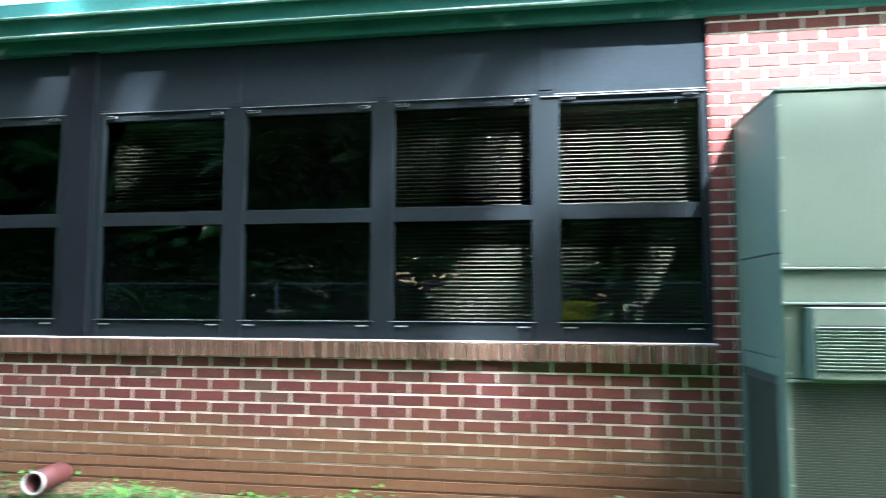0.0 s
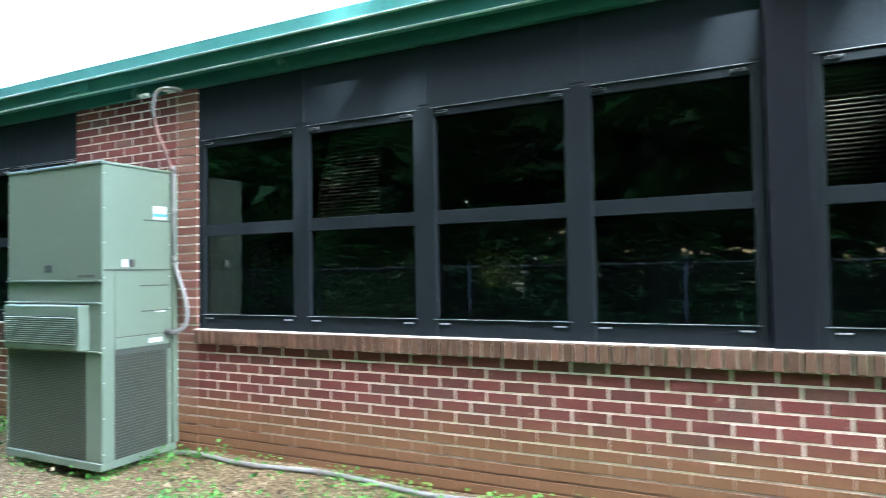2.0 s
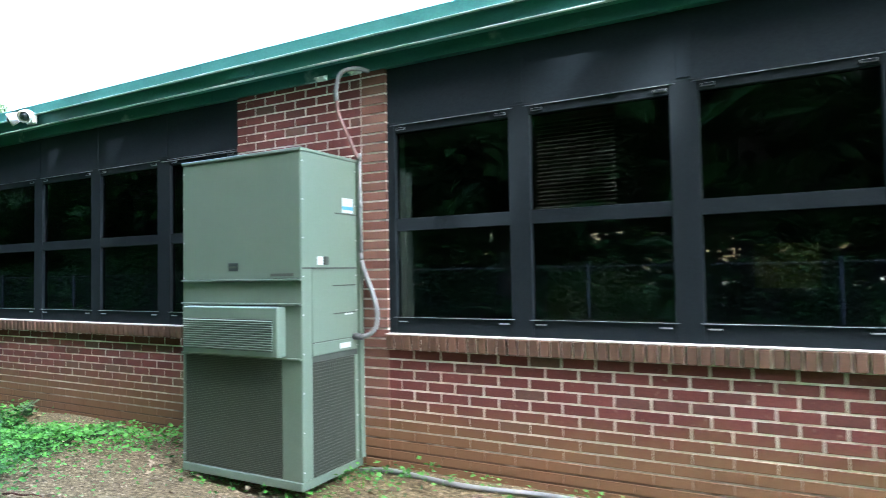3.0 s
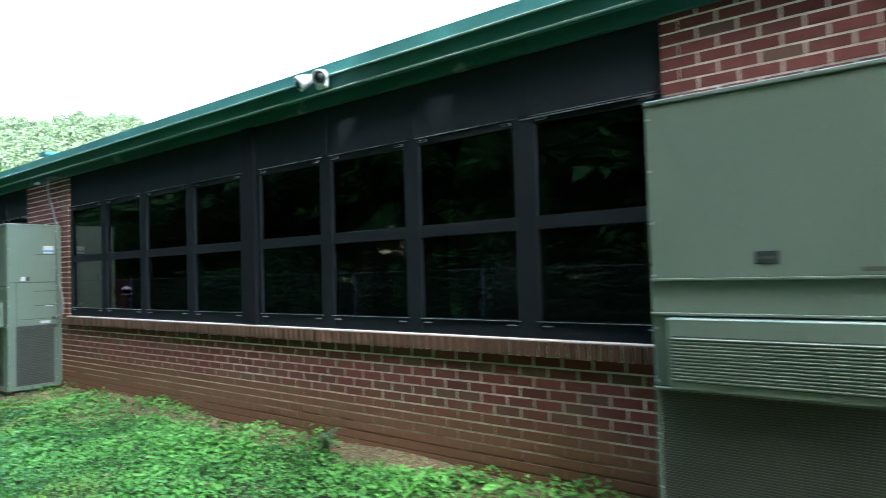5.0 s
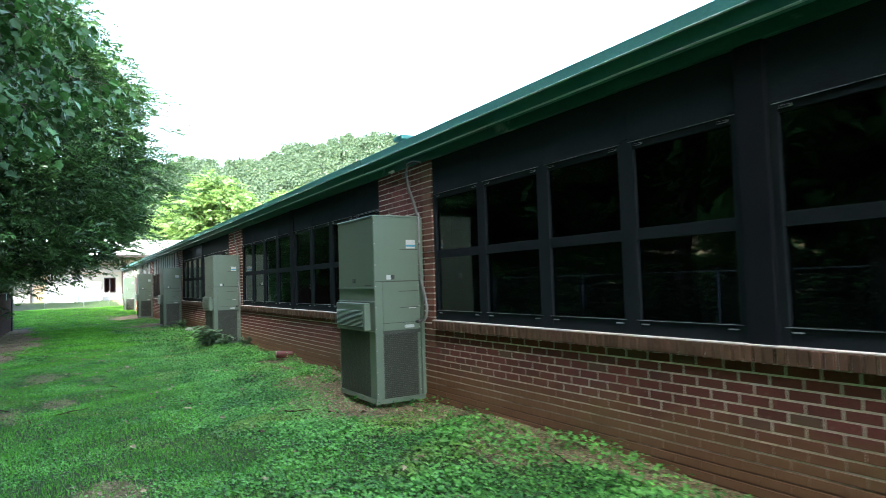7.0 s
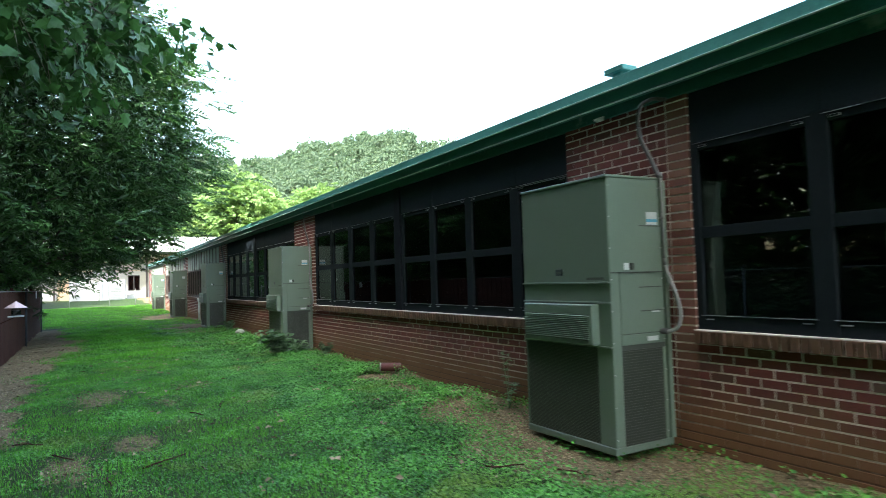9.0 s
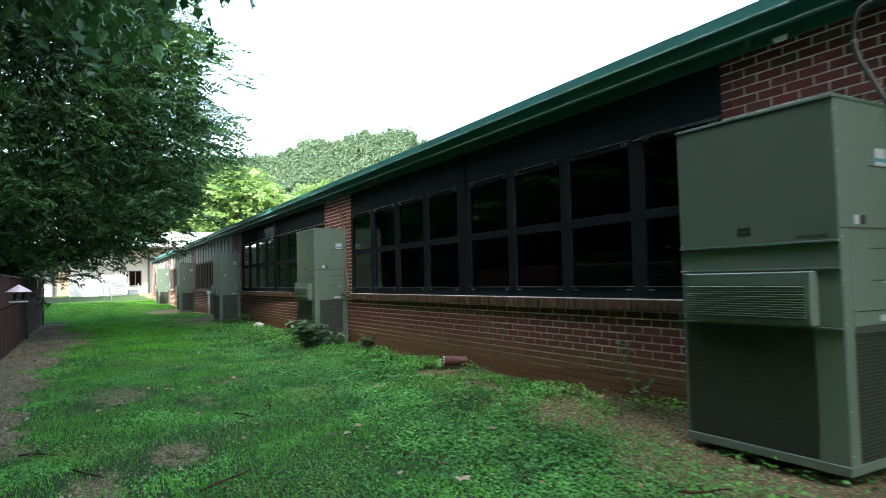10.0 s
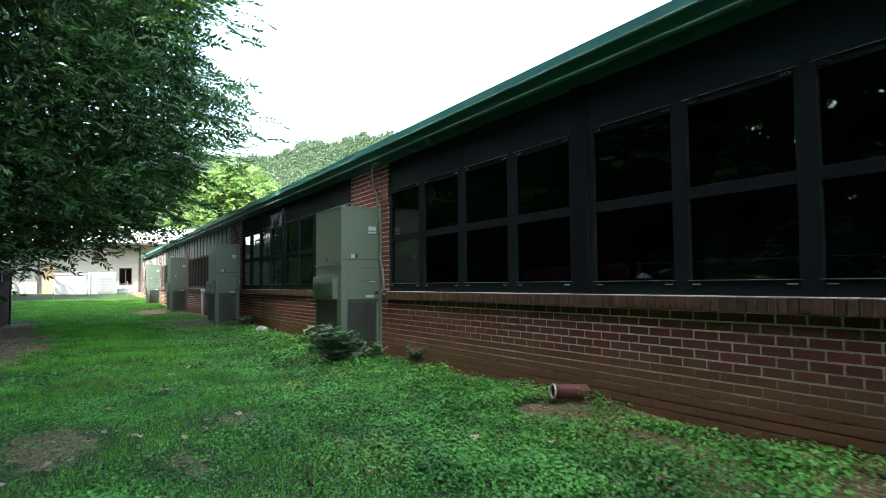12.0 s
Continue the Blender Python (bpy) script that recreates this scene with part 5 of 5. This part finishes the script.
# ---------------------------------------------------------------- fence
def make_fence():
    """Chain-link fence behind the lawn, with a boarded stretch at its far end."""
    y = -1.75
    posts = [5.5 - 3.12 * i for i in range(11)] + [-31.9, -38.2]
    meshed = posts[10]
    for i, x in enumerate(posts):
        p = thing("fence_post", (x, y, 0), "dark weathered steel fence post", "fence post", "posts of the chain-link fence")
        part("tube", tube([(0, 0, -0.3), (0, 0, 1.45)], 0.026, 10), DARK_FENCE, p)
        part("cap", tube([(0, 0, 1.45), (0, 0, 1.49)], 0.036, 10, 0.012), DARK_FENCE, p)
    rail = thing("fence_rail", (0, y, 1.42), "slim dull steel top wire of the fence", "fence rail")
    part("rail", tube([(posts[-1], 0, 0), (posts[0], 0, 0)], 0.010, 8), FENCE_STEEL, rail)
    verts, faces = [], []

    def wire(a, b, t=0.0015):
        o = len(verts)
        for p in (a, b):
            verts.extend([(p[0], p[1] - t, p[2]), (p[0] + t, p[1] + t, p[2]), (p[0] - t, p[1] + t, p[2] + t)])
        for k in range(3):
            faces.append((o + k, o + (k + 1) % 3, o + 3 + (k + 1) % 3, o + 3 + k))

    x0, x1, h = meshed, posts[0], 1.38
    step = 0.085
    for i in range(int((x1 - x0 + h) / step)):
        s = x0 - h + i * step
        a, b = max(x0, s), min(x1, s + h)
        if b > a:
            wire((a, y, 0.04 + a - s), (b, y, 0.04 + b - s))
            wire((a, y + 0.003, 0.04 + h - (a - s)), (b, y + 0.003, 0.04 + h - (b - s)))
    tagged(part("chain_link", quads_mesh("chain_link", verts, faces, DARK_FENCE), None), "dark weathered chain-link mesh of the lawn fence", "fence mesh", kind="stuff")
    bf = thing("board_fence", (-39.0, -1.83, 0), "dark brown weathered board fence at the end of the wire fence", "fence")
    r = random.Random(3)
    for i in range(57):
        bx = 0.02 + i * 0.225
        part("board", boxed(bx, bx + 0.20, -0.012 + r.uniform(-0.006, 0.006), 0.012, -0.1, 1.42 + r.uniform(-0.03, 0.03), 0.003), WOOD, bf)
    for zz in (0.35, 1.1):
        part("rail", boxed(0, 12.85, -0.055, -0.014, zz, zz + 0.09, 0.003), WOOD, bf)
    for bx in (0.0, 2.9, 5.8, 8.75, 12.8):
        part("post", boxed(bx - 0.05, bx + 0.05, -0.12, -0.058, -0.3, 1.5, 0.004), WOOD, bf)
    sg = thing("fence_sign", (-36.4, -1.80, 1.30), "small blank white sign fixed to the board fence", "sign")
    part("plate", boxed(-0.14, 0.14, 0, 0.006, -0.11, 0.11, 0.002), STICKER, sg)
    part("screw", boxed(-0.008, 0.008, 0.006, 0.01, 0.08, 0.095), STEEL, sg)
    fd = thing("bird_feeder", (-25.3, -1.44, 0.05), "white lantern-shaped bird feeder with a pink roof on a bracket", "bird feeder")
    part("arm", tube(smooth_path([(-0.2, -0.36, 0.80), (-0.1, -0.2, 0.86), (0, 0, 0.955)], 5), 0.009, 8), WOOD, fd, "dark wooden bracket arm")
    part("tray", boxed(-0.11, 0.11, -0.11, 0.11, 0.95, 0.97, 0.005), STONE, fd)
    part("cage", tube([(0, 0, 0.975), (0, 0, 1.10)], 0.07, 10), GLASS, fd)
    roof = bmesh.new()
    top = roof.verts.new((0, 0, 1.21))
    ring = [roof.verts.new((0.17 * math.cos(a), 0.17 * math.sin(a), 1.10)) for a in (2 * math.pi * k / 8 for k in range(8))]
    for k in range(8):
        roof.faces.new((top, ring[k], ring[(k + 1) % 8]))
    roof.faces.new(ring[::-1])
    part("roof", roof, surface("pink_paint", (0.5, 0.33, 0.30), (0.62, 0.44, 0.4), 5, 50, 0.6), fd, "faded pink cone roof")


make_fence()


# ---------------------------------------------------------------- brick pieces
def make_bricks():
    r = random.Random(7)
    h = COURSE - 0.0120
    for k in BAYS:
        wall = bpy.data.objects["wall_%d" % (k + 2)]
        x0, x1 = bay_ends(k)
        rows, count = [], 0
        for c in range(13):
            cz = SILL_FOOT - COURSE * (c + 0.5)
            for cx, w in course_row(x0, x1, c % 2):
                if c >= 6:  # joints smeared shut with clay
                    w += 0.0075
                if k in (0, 1, 2) and c < 8 and count < 300:
                    lay(wall, BRICK, cx, cz, w, h, r)
                    count += 1
                else:
                    rows.append((cx, cz, w, r.uniform(0, 0.003)))
        joined_bricks("brickwork", wall, BRICK, rows, h)
        # sill: bricks on edge, tipped out over the wall
        sill = thing("sill_%d" % (k + 2), (0, 0, 0), "weathered brown sill of bricks set on edge", "window sill", kind="structure")
        part("bed", boxed(x0, x1, WALL - 0.030, WALL + 0.075, SILL_FOOT, SILL_TOP - 0.010), MORTAR, sill)
        # Thin strip added so the sill top shows a bright sky-lit line.
        part("mortar_cap", boxed(x0, x1, WALL - 0.044, WALL + 0.016, SILL_TOP - 0.004, SILL_TOP + 0.004, 0.002), SKYLIT_CAP, sill, "pale strip on the sill top with sky light put into its colour")
        if k in (0, 1, 2):
            me, n = None, int((x1 - x0) / COURSE)
            for i in range(n):
                cx = x0 + (i + 0.5) * (x1 - x0) / n
                if me is None:
                    bm = boxed(-0.0285, 0.0285, -0.05, 0.07, -0.049, 0.049, 0.004)
                    ob = part("brick", bm, SILL_BRICK, sill)
                    me = ob.data
                else:
                    ob = part("brick", me, None, sill)
                ob.location = (cx, WALL + r.uniform(-0.004, 0.002), (SILL_FOOT + SILL_TOP) / 2 + 0.001 + r.uniform(-0.002, 0.002))
                ob.rotation_euler = (0.05, 0, r.uniform(-0.012, 0.012))
        else:
            bm = bmesh.new()
            n = int((x1 - x0) / COURSE)
            for i in range(n):
                cx = x0 + (i + 0.5) * (x1 - x0) / n
                block(bm, cx - 0.0285, cx + 0.0285, WALL - 0.05, WALL + 0.07, SILL_FOOT, SILL_TOP)
            part("sill_bricks", bm, SILL_BRICK, sill)["kind"] = "stuff"
    for k in range(-1, 8):
        a = PIER_L - BAY * k
        b = a + PIER
        col = b - 0.205
        pier = part("pier_%d" % (k + 2), boxed(a + 0.004, b - 0.006, WALL + 0.0026, WALL + 0.25, -0.3, EAVE + 0.1), MORTAR)
        tagged(pier, "red brick pier between the window bays", "brick pier", kind="structure")
        rows, brown = [], []
        near = k in (0, 1, 2, 3)
        for c in range(-14, 29):
            cz = SILL_FOOT + COURSE * (c + 0.5)
            for cx, w in course_row(a, col, c % 2):
                if near and c > -10:
                    lay(pier, BRICK, cx, cz, w, h, r)
                else:
                    rows.append((cx, cz, w, 0.001))
            if near:
                lay(pier, BROWN_BRICK, (col + b) / 2, cz, b - col - 0.004, h - 0.002, r, 0.004)
            else:
                brown.append(((col + b) / 2, cz, b - col - 0.004, 0.005))
        if rows:
            joined_bricks("brickwork", pier, BRICK, rows, h)
        if brown:
            joined_bricks("brickwork", pier, BROWN_BRICK, brown, h)


make_bricks()
